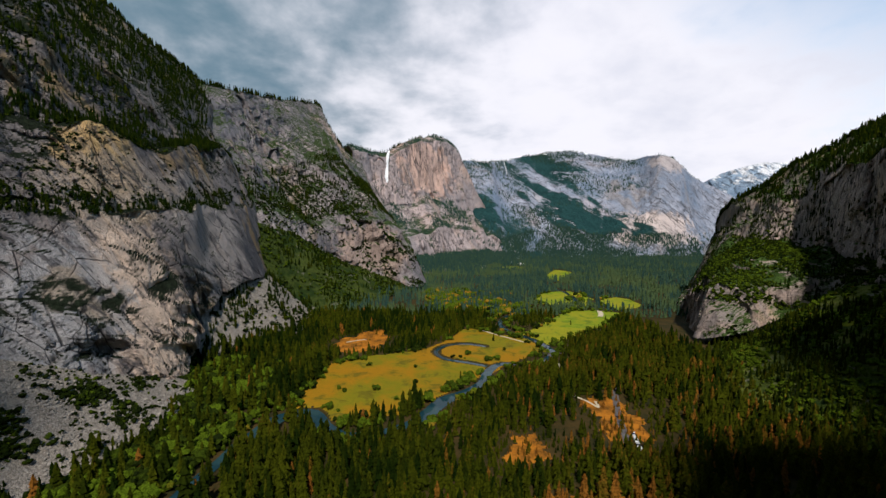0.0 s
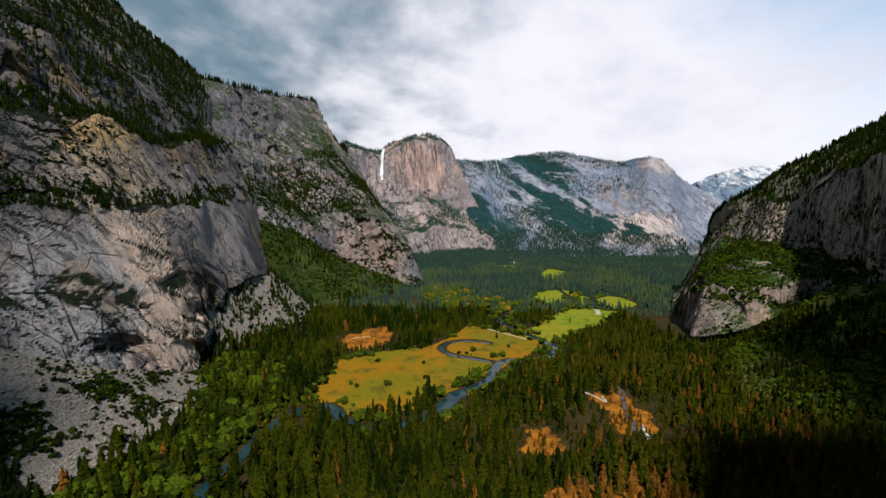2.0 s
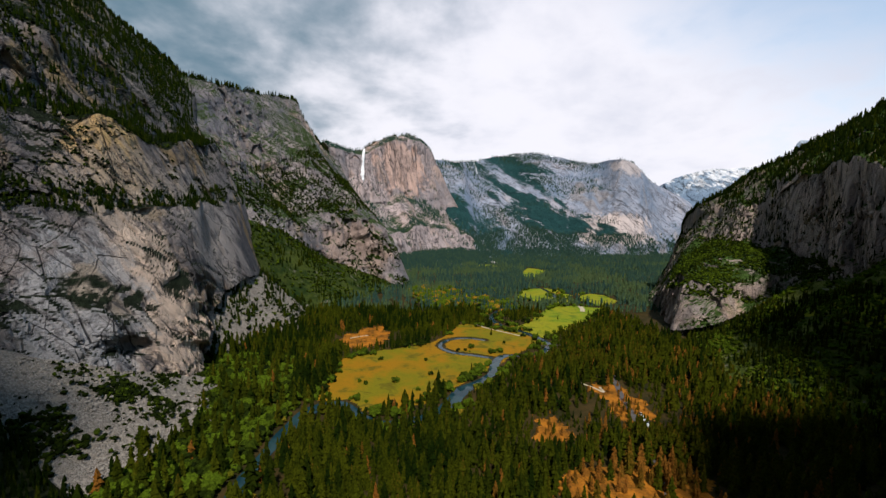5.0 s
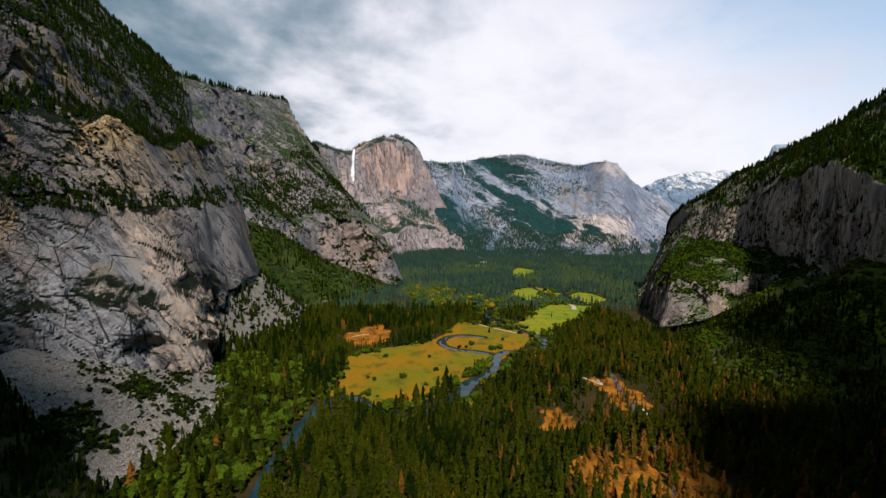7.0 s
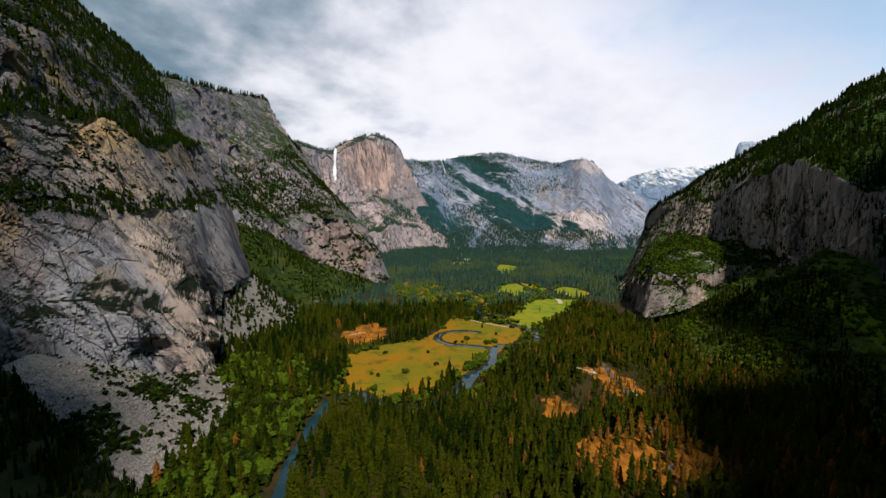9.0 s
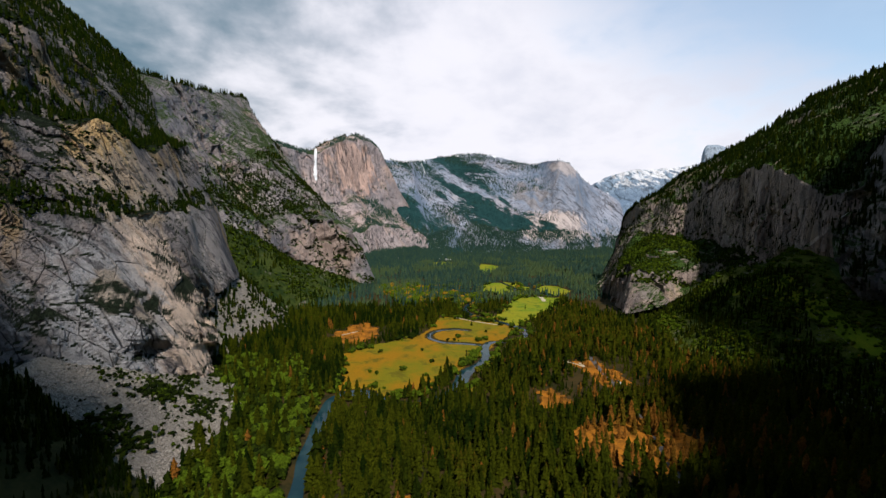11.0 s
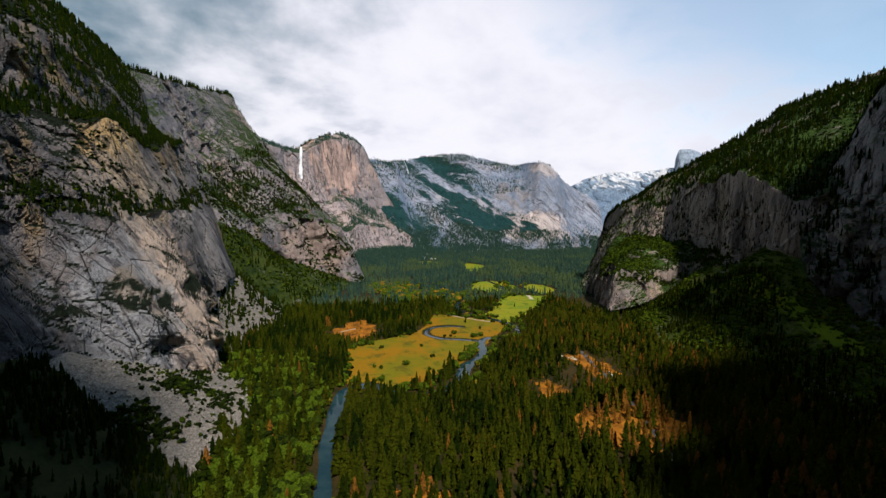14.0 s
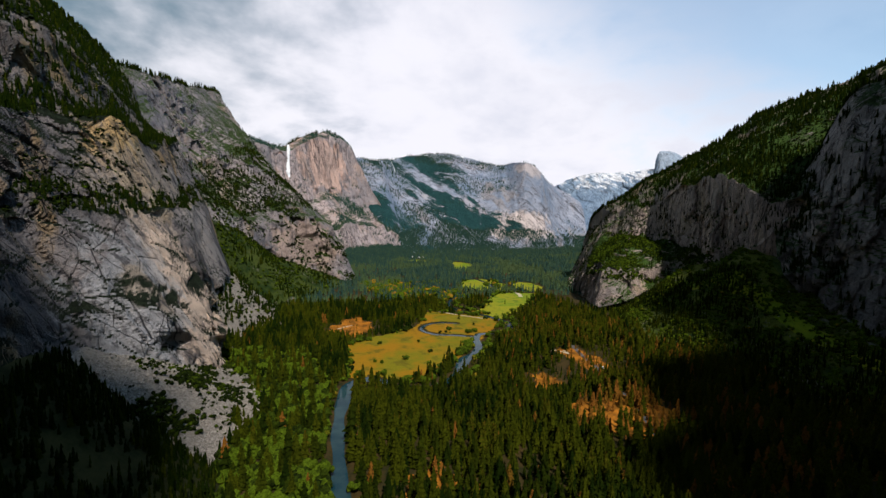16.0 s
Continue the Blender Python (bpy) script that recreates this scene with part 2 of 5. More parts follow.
def rubble(name, share):
    """Broken granite with scrub growing over the older parts."""
    mat, n, skin, place = material(name)
    stones = n.add("ShaderNodeTexVoronoi", values={"Scale": 0.8})
    n.link(place, stones.inputs["Vector"])
    tone = n.add("ShaderNodeSeparateColor")
    n.link(stones.outputs["Color"], tone.inputs[0])
    broad = n.noise(place, 0.03, 5, 0.65)
    colour = n.mix(n.maths("ADD", n.maths("MULTIPLY", n.maths("POWER", tone.outputs[0], 1.4), 0.8), n.maths("MULTIPLY", broad, 0.35)), (0.11, 0.098, 0.085), (0.34, 0.305, 0.26))
    colour = n.mix(n.ramp(stones.outputs["Distance"], 0.5, 0.9, 0.0, 0.45), colour, (0.05, 0.046, 0.042))
    colour = n.mix(n.ramp(n.noise(place, 0.05, 6, 0.7, 0.6), 0.50, 0.64, 0.0, 0.8), colour, n.mix(n.noise(place, 0.9, 4, 0.7), (0.17, 0.145, 0.115), (0.36, 0.315, 0.25)))
    colour = n.mix(n.ramp(n.noise(place, 0.16, 5, 0.7), 0.56, 0.66, 0.0, 0.8), colour, (0.07, 0.066, 0.05))
    grown = n.ramp(n.noise(place, 0.010, 7, 0.70, 0.4), share - 0.05, share + 0.05)
    colour = n.mix(grown, colour, n.mix(broad, (0.022, 0.030, 0.010), (0.06, 0.07, 0.02)))
    n.link(colour, skin.inputs["Base Color"])
    relief(n, skin, n.maths("SUBTRACT", 1.0, stones.outputs["Distance"]), 0.7, 2.0)
    return mat


def lush(name, dark, mid):
    """A hillside under scrub, with grassy and bare streaks running down it."""
    mat, n, skin, place = material(name)
    a, b = n.noise(place, 0.018, 6, 0.65, 0.4), n.noise(place, 0.15, 5, 0.7)
    colour = n.mix(n.ramp(a, 0.36, 0.62), dark, mid)
    colour = n.mix(n.ramp(b, 0.48, 0.68, 0.0, 0.8), colour, (0.012, 0.020, 0.007))
    colour = n.mix(n.ramp(n.noise(place, 0.03, 5, 0.6, 0.8), 0.60, 0.68, 0.0, 0.7), colour, (0.17, 0.15, 0.13))
    n.link(colour, skin.inputs["Base Color"])
    relief(n, skin, b, 0.8, 3.0)
    return mat


LUSH = lush("green_hillside", (0.026, 0.046, 0.009), (0.11, 0.125, 0.018))
LUSH_DARK = lush("scrubby_hillside", (0.014, 0.028, 0.006), (0.05, 0.066, 0.012))
RUBBLE = rubble("rubble_and_scrub", 0.70)
TALUS = rubble("talus_rubble", 0.70)
FOREST_SOIL = plain("forest_soil", (0.018, 0.020, 0.007), (0.055, 0.036, 0.012), 0.03)


def meadow_grass(name, dry, fresh, wet):
    """Grass in broad drifts: dry straw, green growth, and darker sedge along old channels."""
    mat, n, skin, place = material(name)
    broad, mid, tuft = n.noise(place, 0.007, 4, 0.55, 0.6), n.noise(place, 0.035, 6, 0.65, 0.5), n.noise(place, 0.4, 5, 0.7)
    colour = n.mix(n.ramp(n.maths("ADD", n.maths("MULTIPLY", broad, 0.6), n.maths("MULTIPLY", mid, 0.4)), 0.43, 0.57), dry, fresh)
    colour = n.mix(n.ramp(mid, 0.53, 0.66, 0.0, 0.75), colour, wet)
    colour = n.mix(n.ramp(tuft, 0.45, 0.7, 0.0, 0.45), colour, wet)
    n.link(colour, skin.inputs["Base Color"])
    relief(n, skin, tuft, 0.4, 0.6)
    return mat


GRASS = meadow_grass("meadow_grass", (0.27, 0.135, 0.006), (0.165, 0.145, 0.007), (0.080, 0.068, 0.009))
GRASS_FRESH = meadow_grass("fresh_grass", (0.24, 0.23, 0.012), (0.15, 0.21, 0.010), (0.075, 0.105, 0.012))
BURN = plain("rust_needles", (0.10, 0.045, 0.008), (0.42, 0.155, 0.014), 0.05)
SAND = plain("pale_sand", (0.40, 0.34, 0.24), (0.50, 0.44, 0.32), 0.2)
ASPHALT = plain("asphalt", (0.075, 0.07, 0.07), (0.12, 0.11, 0.105), 0.2)
BOULDER = plain("boulder_granite", (0.13, 0.12, 0.105), (0.36, 0.325, 0.28), 0.25, bump=0.6, distance=0.4)
WEATHERED = plain("weathered_timber", (0.05, 0.04, 0.035), (0.09, 0.07, 0.06), 0.6)
GLASSY = plain("dark_glass", (0.01, 0.012, 0.014), (0.02, 0.022, 0.025), 1.0, rough=0.1)
TYRE = plain("tyre_rubber", (0.015, 0.015, 0.015), (0.03, 0.03, 0.03), 3.0)
PAINT_WHITE = plain("white_paint", (0.76, 0.76, 0.75), (0.82, 0.82, 0.81), 1.0, rough=0.25, bump=0.02)
PAINT_DARK = plain("dark_paint", (0.02, 0.03, 0.06), (0.03, 0.04, 0.08), 1.0, rough=0.25, bump=0.02)
PAINT_SILVER = plain("silver_paint", (0.42, 0.43, 0.44), (0.48, 0.49, 0.50), 1.0, rough=0.3, bump=0.02)
PALE_WALL = plain("pale_wall", (0.55, 0.50, 0.44), (0.65, 0.60, 0.54), 0.4)
PALE_ROOF = plain("pale_roof", (0.50, 0.50, 0.50), (0.60, 0.60, 0.59), 0.4)
BARK = plain("bark", (0.06, 0.04, 0.025), (0.12, 0.07, 0.04), 0.8)
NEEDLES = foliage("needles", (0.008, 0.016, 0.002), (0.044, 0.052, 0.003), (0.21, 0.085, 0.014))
# far trees: haze is mixed into the greens, paler and more teal
NEEDLES_HAZED = foliage("needles_hazed", (0.028, 0.064, 0.054), (0.078, 0.118, 0.044), (0.2, 0.10, 0.04))
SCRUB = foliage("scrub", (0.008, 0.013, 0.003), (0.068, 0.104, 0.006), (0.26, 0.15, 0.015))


def water_material():
    mat, n, skin, place = material("river_water", 0.08)
    n.link(n.mix(n.ramp(n.noise(place, 0.03, 4, 0.6), 0.4, 0.65), (0.008, 0.030, 0.040), (0.02, 0.05, 0.055)), skin.inputs["Base Color"])
    skin.inputs["Specular IOR Level"].default_value = 0.10
    relief(n, skin, n.noise(place, 0.4, 3, 0.5), 0.06, 0.3)
    return mat


WATER = water_material()
FOAM = plain("falling_water", (0.72, 0.74, 0.77), (0.88, 0.89, 0.90), 0.05, rough=0.5)
SNOW = plain("old_snow", (0.75, 0.77, 0.8), (0.85, 0.86, 0.88), 0.05, rough=0.6)


# ---- land ----
def lattice(i, seed):
    h = (i[..., 0] * 374761393 + i[..., 1] * 668265263 + i[..., 2] * 2147483647 + seed * 974711) & 0xFFFFFFFF
    h = ((h ^ (h >> 13)) * 1274126177) & 0xFFFFFFFF
    h = ((h ^ (h >> 16)) * 2246822519) & 0xFFFFFFFF
    return ((h ^ (h >> 15)) & 0xFFFF) / 32767.5 - 1.0


def rough(p, seed=0):
    """Smooth noise between -1 and 1 at points of any number."""
    p = np.asarray(p, float)
    base = np.floor(p).astype(np.int64)
    f = p - base
    f = f * f * f * (f * (f * 6 - 15) + 10)
    total = 0.0
    for a in (0, 1):
        for b in (0, 1):
            for c in (0, 1):
                w = (f[..., 0] if a else 1 - f[..., 0]) * (f[..., 1] if b else 1 - f[..., 1]) * (f[..., 2] if c else 1 - f[..., 2])
                total = total + w * lattice(base + np.array((a, b, c)), seed)
    return total


def fractal(p, octaves, seed=0, fall=0.5):
    total, size = 0.0, 1.0
    for k in range(octaves):
        total = total + size * rough(np.asarray(p) * 2.0 ** k + 17.3 * k, seed + k)
        size *= fall
    return total


def blocks(p, seed):
    """For each point a random value of the joint block that it lies in, and how near it is to the block's edge (0 at a joint)."""
    base = np.floor(p).astype(np.int64)
    best, second, value = np.full(p.shape[:-1], 9.0), np.full(p.shape[:-1], 9.0), np.zeros(p.shape[:-1])
    for a in (-1, 0, 1):
        for b in (-1, 0, 1):
            for c in (-1, 0, 1):
                cell = base + np.array((a, b, c))
                spot = cell + 0.5 + 0.42 * np.stack([lattice(cell, seed + k) for k in range(3)], -1)
                d = np.sqrt(((p - spot) ** 2).sum(-1))
                closer = d < best
                second = np.where(closer, best, np.minimum(second, d))
                value = np.where(closer, lattice(cell, seed + 7), value)
                best = np.where(closer, d, best)
    return value, second - best


def spline(points, count):
    """Points at even steps along a smooth curve through the given ones."""
    p = np.asarray(points, float)
    gap = np.r_[0, np.cumsum(np.linalg.norm(np.diff(p[:, :2], axis=0), axis=1) + 1e-6)]
    want = np.linspace(0, gap[-1], count)
    k = np.clip(np.searchsorted(gap, want, "right") - 1, 0, len(p) - 2)
    u = ((want - gap[k]) / (gap[k + 1] - gap[k]))[:, None]
    slope = np.gradient(p, gap, axis=0)
    w = (gap[k + 1] - gap[k])[:, None]
    return ((2 * u ** 3 - 3 * u ** 2 + 1) * p[k] + (u ** 3 - 2 * u ** 2 + u) * slope[k] * w
            + (3 * u ** 2 - 2 * u ** 3) * p[k + 1] + (u ** 3 - u ** 2) * slope[k + 1] * w)


def sheet(name, grid, mat, smooth=False, parent=None):
    """A mesh from a grid of points of shape (rows, columns, 3)."""
    nu, nv = grid.shape[:2]
    k = np.arange(nu * nv).reshape(nu, nv)
    quads = np.stack([k[:-1, :-1], k[1:, :-1], k[1:, 1:], k[:-1, 1:]], -1).reshape(-1, 4)
    return raw(name, grid.reshape(-1, 3), quads, mat, smooth, parent)


def raw(name, points, faces, mat, smooth=False, parent=None, tint=None):
    """A mesh from arrays of points and of faces that have all the same number of corners."""
    mesh = bpy.data.meshes.new(name)
    n, m = faces.shape
    mesh.vertices.add(len(points))
    mesh.vertices.foreach_set("co", np.asarray(points, np.float32).ravel())
    mesh.loops.add(n * m)
    mesh.loops.foreach_set("vertex_index", faces.astype(np.int32).ravel())
    mesh.polygons.add(n)
    mesh.polygons.foreach_set("loop_start", (np.arange(n) * m).astype(np.int32))
    mesh.polygons.foreach_set("use_smooth", np.full(n, smooth))
    if tint is not None:
        mesh.attributes.new("tint", "FLOAT", "POINT").data.foreach_set("value", np.asarray(tint, np.float32))
    mesh.update(calc_edges=True)
    mesh.validate()
    mesh.materials.append(mat)
    ob = new(name, mesh)
    ob.parent = parent
    return ob


SLOPES = {}   # the grids of the hillsides, on which scrub and trees stand


def lines(*rows):
    """Stations from the lines that run along a mountainside: its foot, its ledges and its crest."""
    return np.concatenate([np.array(r, float) for r in rows], 1)


def hillside(name, stations, profile, mat, columns, rows, craggy=1.0, back=250.0, drop=0.25, seed=1, size=1.0, sway=0.0, calm=(), shear=(0, 0), fine=1.0, ragged=0.0, ribs=0.0, pieces=()):
    """A mountainside: stations give its foot and its crest (x, y, z each), profile how it rises between them (way in, way up)."""
    s = spline(stations, columns)
    foot, crest = s[:, :3], s[:, -3:]
    reach, rise = np.linalg.norm((crest - foot)[:, :2], axis=1).mean(), (crest - foot)[:, 2].mean()
    pr = np.asarray(profile, float)
    run = np.r_[0, np.cumsum(np.hypot(np.diff(pr[:, 0]) * reach, np.diff(pr[:, 1]) * rise))]
    t = np.linspace(0, run[-1], rows)
    h, v = np.interp(t, run, pr[:, 0])[None, :], np.interp(t, run, pr[:, 1])[None, :]
    steep = np.gradient(v[0] * rise, t)[None, :]
    levels = s.reshape(columns, -1, 3)
    if levels.shape[1] > 2:   # rims, ledges and benches between foot and crest
        uneven = np.stack([fractal(np.c_[foot[:, :2] / 75, np.full(columns, 5.0 * j)], 4, seed + 200 + j) for j in range(1, levels.shape[1] - 1)], 1)
        levels = levels.copy()
        levels[:, 1:-1, 2] += ragged * uneven   # ledges climb and break
        legs = np.diff(levels, axis=1)
        run = np.r_[0, np.cumsum(np.linalg.norm(legs, axis=2).mean(0))]
        t = np.linspace(0, run[-1], rows)
        k = np.clip(np.searchsorted(run, t, "right") - 1, 0, len(run) - 2)
        u = ((t - run[k]) / (run[k + 1] - run[k]))[None, :, None]
        steep = (np.abs(legs[..., 2]) / np.linalg.norm(legs, axis=2))[:, k]
    inward = (crest - foot)[:, :2]
    inward = inward / np.linalg.norm(inward, axis=1)[:, None]
    grid = np.empty((columns, rows, 3))
    grid[..., :2] = foot[:, None, :2] + h[..., None] * (crest - foot)[:, None, :2]
    grid[..., 2] = foot[:, None, 2] + v * (crest - foot)[:, None, 2]
    if levels.shape[1] > 2:
        grid = levels[:, k] * (1 - u) + levels[:, k + 1] * u
    heave = fractal(np.c_[foot[:, :2] / 130, np.full(columns, 0.7)], 3, seed + 50)[:, None]
    grid[..., 2] += sway * (crest - foot)[:, None, 2] * heave * np.sin(np.pi * v)
    p = grid / size
    p[..., :2] += p[..., 2:] * np.array(shear)   # joints may run aslant
    wander = fractal(p / 90, 3, seed + 40)
    flute = 1 - np.abs(fractal(p * (1 / 70, 1 / 70, 1 / 420) + wander[..., None] * 0.25, 3, seed))
    slabs = fractal(p * (1 / 60, 1 / 60, 1 / 95), 5, seed + 9, 0.5)
    plate = fractal(p * (1 / 75, 1 / 75, 1 / 170), 3, seed + 60) * 4.5
    low = np.floor(plate)
    plate = (low + np.clip((plate - low - 0.42) / 0.16, 0, 1)) / 4.5
    lean = np.clip(steep, 0, 1) ** 2
    warped = p + 9 * np.stack([rough(p / 35 + k * 11.0, seed + 70 + k) for k in range(3)], -1)
    large, edge = blocks(warped * (1 / 44, 1 / 44, 1 / 92), seed + 100)
    small, crack = blocks(warped * (1 / 17, 1 / 17, 1 / 34), seed + 120)
    worn = np.clip(edge / 0.25, 0, 1) if fine < 0.3 else 1.0   # rounded edges
    joints = 7.0 * (0.45 + 0.55 * fine) * worn * large - 4.0 * np.clip(1 - edge / 0.10, 0, 1) + fine * (2.8 * small - 1.6 * np.clip(1 - crack / 0.12, 0, 1))
    vary = np.clip(0.75 + 0.9 * fractal(p / 210, 2, seed + 80), 0.2, 1.5)
    for centre, radius in calm:   # smooth, little-jointed panels
        vary = vary * (1 - 0.85 * np.exp(-(((grid - centre) / radius) ** 2).sum(-1)))
    out = vary * craggy * size * (lean * (15 * (flute - 0.7) + 5 * slabs + 12 * plate + joints) + (1 - lean) * 6 * slabs + 9 * wander)
    if ribs:   # tall slanting ribs and corners between slabs
        along = (p[..., 0] * inward[:, None, 1] - p[..., 1] * inward[:, None, 0]) / 38 + 1.1 * wander
        saw = along - np.floor(along)
        saw = np.where(saw < 0.72, saw / 0.72, (1 - saw) / 0.28)
        out = out + ribs * vary * lean * (saw - 0.5) * np.clip(0.4 + 1.2 * fractal(p / 150, 2, seed + 300), 0.1, 1.3)
    grid[..., :2] -= inward[:, None, :] * out[..., None]
    grid[..., 2] += craggy * size * (1 - lean) * (5 * slabs + 0.9 * fractal(p / 9, 2, seed + 33))
    if back:
        steps = np.linspace(0.08, 1, 7)
        far = grid[:, -1:, :] + np.concatenate([inward[:, None, :] * back * steps[None, :, None],
                                                np.broadcast_to(-back * drop * steps[None, :, None] ** 1.3, (columns, 7, 1))], 2)
        far[..., 2] += craggy * size * 6 * slabs[:, -1:]
        grid = np.concatenate([grid, far], 1)
    SLOPES[name] = grid
    if not pieces:
        return sheet(name, grid, mat, fine < 0.3)
    whole = new(name)   # one mesh for each storey of the mountainside
    cuts = [0, *np.searchsorted(t, run[1:-1]), grid.shape[1] - 1]
    for piece, low, high in zip(pieces, cuts[:-1], cuts[1:]):
        sheet(piece, grid[:, low:high + 1], mat, fine < 0.3, whole)
    return whole


CLIFF_FOOT = [(-468, -250, 30), (-465, 0, 30), (-462, 250, 40), (-468, 405, 70), (-410, 500, 42), (-378, 600, 8), (-402, 675, 45), (-420, 770, 90), (-415, 880, 112), (-425, 1000, 110), (-480, 1130, 150), (-600, 1230, 260)]
CLIFF_LEDGE = np.array([(-560, -250, 235), (-555, 0, 238), (-550, 290, 240), (-535, 455, 240), (-488, 545, 241), (-470, 625, 244), (-452, 745, 252), (-468, 815, 262), (-470, 930, 265), (-478, 1040, 270), (-520, 1150, 300), (-640, 1250, 360)], float)
CLIFF_BENCH = np.array([(-620, -250, 350), (-615, 20, 355), (-605, 330, 355), (-578, 490, 352), (-552, 575, 372), (-522, 640, 372), (-508, 765, 372), (-520, 850, 385), (-530, 950, 395), (-545, 1060, 400), (-580, 1165, 400), (-670, 1270, 420)], float)
CLIFF_SLOPE = [(-700, -230, 470), (-690, 50, 480), (-665, 400, 490), (-620, 570, 490), (-606, 655, 500), (-612, 715, 475), (-600, 840, 465), (-610, 910, 470), (-620, 1010, 480), (-635, 1110, 490), (-650, 1190, 500), (-700, 1290, 480)]
CLIFF_CREST = [(-950, -250, 700), (-950, 100, 760), (-930, 450, 820), (-910, 700, 840), (-890, 860, 830), (-860, 990, 800), (-835, 1080, 765), (-810, 1160, 730), (-785, 1230, 700), (-750, 1320, 670), (-725, 1370, 650), (-760, 1420, 600)]
NEAR_WALL = lines(CLIFF_FOOT, CLIFF_LEDGE, CLIFF_LEDGE + (-9, 4, 4), CLIFF_BENCH, CLIFF_BENCH + (-42, 20, 20), CLIFF_SLOPE, CLIFF_CREST)
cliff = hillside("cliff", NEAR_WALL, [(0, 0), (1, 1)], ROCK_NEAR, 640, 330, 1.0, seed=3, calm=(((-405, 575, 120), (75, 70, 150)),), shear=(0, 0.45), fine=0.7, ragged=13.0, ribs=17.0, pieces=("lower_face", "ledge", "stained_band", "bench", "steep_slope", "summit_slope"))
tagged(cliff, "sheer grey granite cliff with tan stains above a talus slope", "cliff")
RIDGE_FOOT = [(-540, 1040, 240), (-475, 1105, 226), (-432, 1210, 190), (-378, 1340, 122), (-274, 1405, 68), (-165, 1415, 26), (-80, 1425, 16), (-66, 1460, 16), (-62, 1490, 16), (-60, 1530, 16), (-70, 1600, 18), (-100, 1800, 28)]
RIDGE_RIM = [(-560, 1060, 290), (-500, 1130, 290), (-450, 1240, 255), (-390, 1370, 215), (-285, 1442, 235), (-215, 1475, 225), (-165, 1525, 205), (-150, 1560, 190), (-140, 1590, 180), (-140, 1630, 165), (-150, 1700, 150), (-180, 1880, 140)]
RIDGE_RAMP = [(-600, 1110, 360), (-560, 1190, 370), (-545, 1290, 345), (-530, 1400, 350), (-480, 1500, 400), (-430, 1560, 430), (-400, 1640, 450), (-390, 1660, 450), (-370, 1690, 430), (-350, 1720, 400), (-320, 1800, 370), (-320, 1950, 350)]
RIDGE_CREST = [(-760, 1270, 645), (-705, 1340, 655), (-686, 1420, 662), (-668, 1580, 695), (-641, 1832, 748), (-625, 2000, 778), (-614, 2110, 800), (-585, 2095, 745), (-530, 2045, 640), (-492, 2015, 590), (-440, 2100, 545), (-420, 2250, 500)]
ridge = hillside("ridge", lines(RIDGE_FOOT, RIDGE_RIM, RIDGE_RAMP, RIDGE_CREST), [(0, 0), (1, 1)], ROCK_FACE, 380, 210, 1.0, seed=12, size=1.2, ragged=14.0, ribs=14.0, pieces=("lower_cliff", "wooded_ramp", "upper_wall"))
tagged(ridge, "grey granite ridge with scrub-covered lower slopes", "ridge")
FALLS_WALL = [(-150, 1700, 4, -520, 2300, 640), (-60, 1850, 4, -339, 2480, 637), (20, 1950, 4, -224, 2620, 725), (120, 2050, 4, -56, 2950, 818),
              (230, 2130, 4, 59, 3080, 793), (330, 2250, 4, 121, 3050, 668), (400, 2380, 4, 218, 2950, 441), (450, 2500, 4, 316, 2750, 208)]
wall = hillside("falls_cliff", FALLS_WALL, [(0, 0), (.22, .09), (.27, .19), (.31, .26), (.45, .31), (.62, .41), (.76, .50), (.83, .72), (.89, .95), (1, 1)],
                ROCK_FALLS, 280, 215, 1.0, seed=25, size=1.6, sway=0.07, fine=0.4, calm=(((-120, 2750, 620), (300, 400, 160)),))
tagged(wall, "pinkish granite cliff with a tall waterfall", "cliff")
FAR_WALL = [(60, 2650, 4, -40, 3420, 690), (200, 2520, 4, 130, 3330, 700), (330, 2450, 4, 330, 3300, 692), (480, 2600, 4, 500, 3600, 743), (650, 2700, 4, 925, 3900, 853), (900, 2780, 4, 1231, 3700, 834), (1150, 2820, 4, 1510, 3500, 740), (1330, 2820, 4, 1577, 3350, 751), (1480, 2850, 4, 1607, 3150, 730), (1560, 2875, 4, 1690, 3165, 714), (1640, 2900, 4, 1758, 3190, 686),
            (1800, 2950, 4, 1905, 3250, 593), (1950, 3000, 4, 2077, 3357, 547), (2150, 3050, 4, 2339, 3400, 440), (2500, 3300, 4, 2600, 3600, 300)]
far = hillside("mountain", FAR_WALL, [(0, 0), (.06, .05), (.13, .20), (.3, .34), (.6, .62), (.85, .88), (1, 1)], ROCK_FAR_HAZED, 440, 240, 0.7, back=120, seed=37, size=2.2, sway=0.06, calm=(((1650, 3120, 600), (240, 240, 240)), ((1480, 2950, 180), (350, 250, 140))), shear=(0.9, 0), fine=0.28)
tagged(far, "broad grey granite mountain with a bald dome", "mountain")
SNOW_PEAKS = [(2050, 3250, 60, 2180, 3600, 560), (2250, 3200, 60, 2418, 3600, 676), (2450, 3100, 60, 2610, 3540, 725), (2700, 2950, 60, 2903, 3470, 740),
              (3000, 2750, 60, 3150, 3300, 780), (3200, 2500, 60, 3400, 2950, 760)]
peaks = hillside("snow_mountain", SNOW_PEAKS, [(0, 0), (.3, .2), (.6, .55), (1, 1)], ROCK_SNOW_HAZED, 160, 90, 1.0, back=80, seed=48, size=3.0)
tagged(peaks, "distant mountain streaked with snow", "mountain")
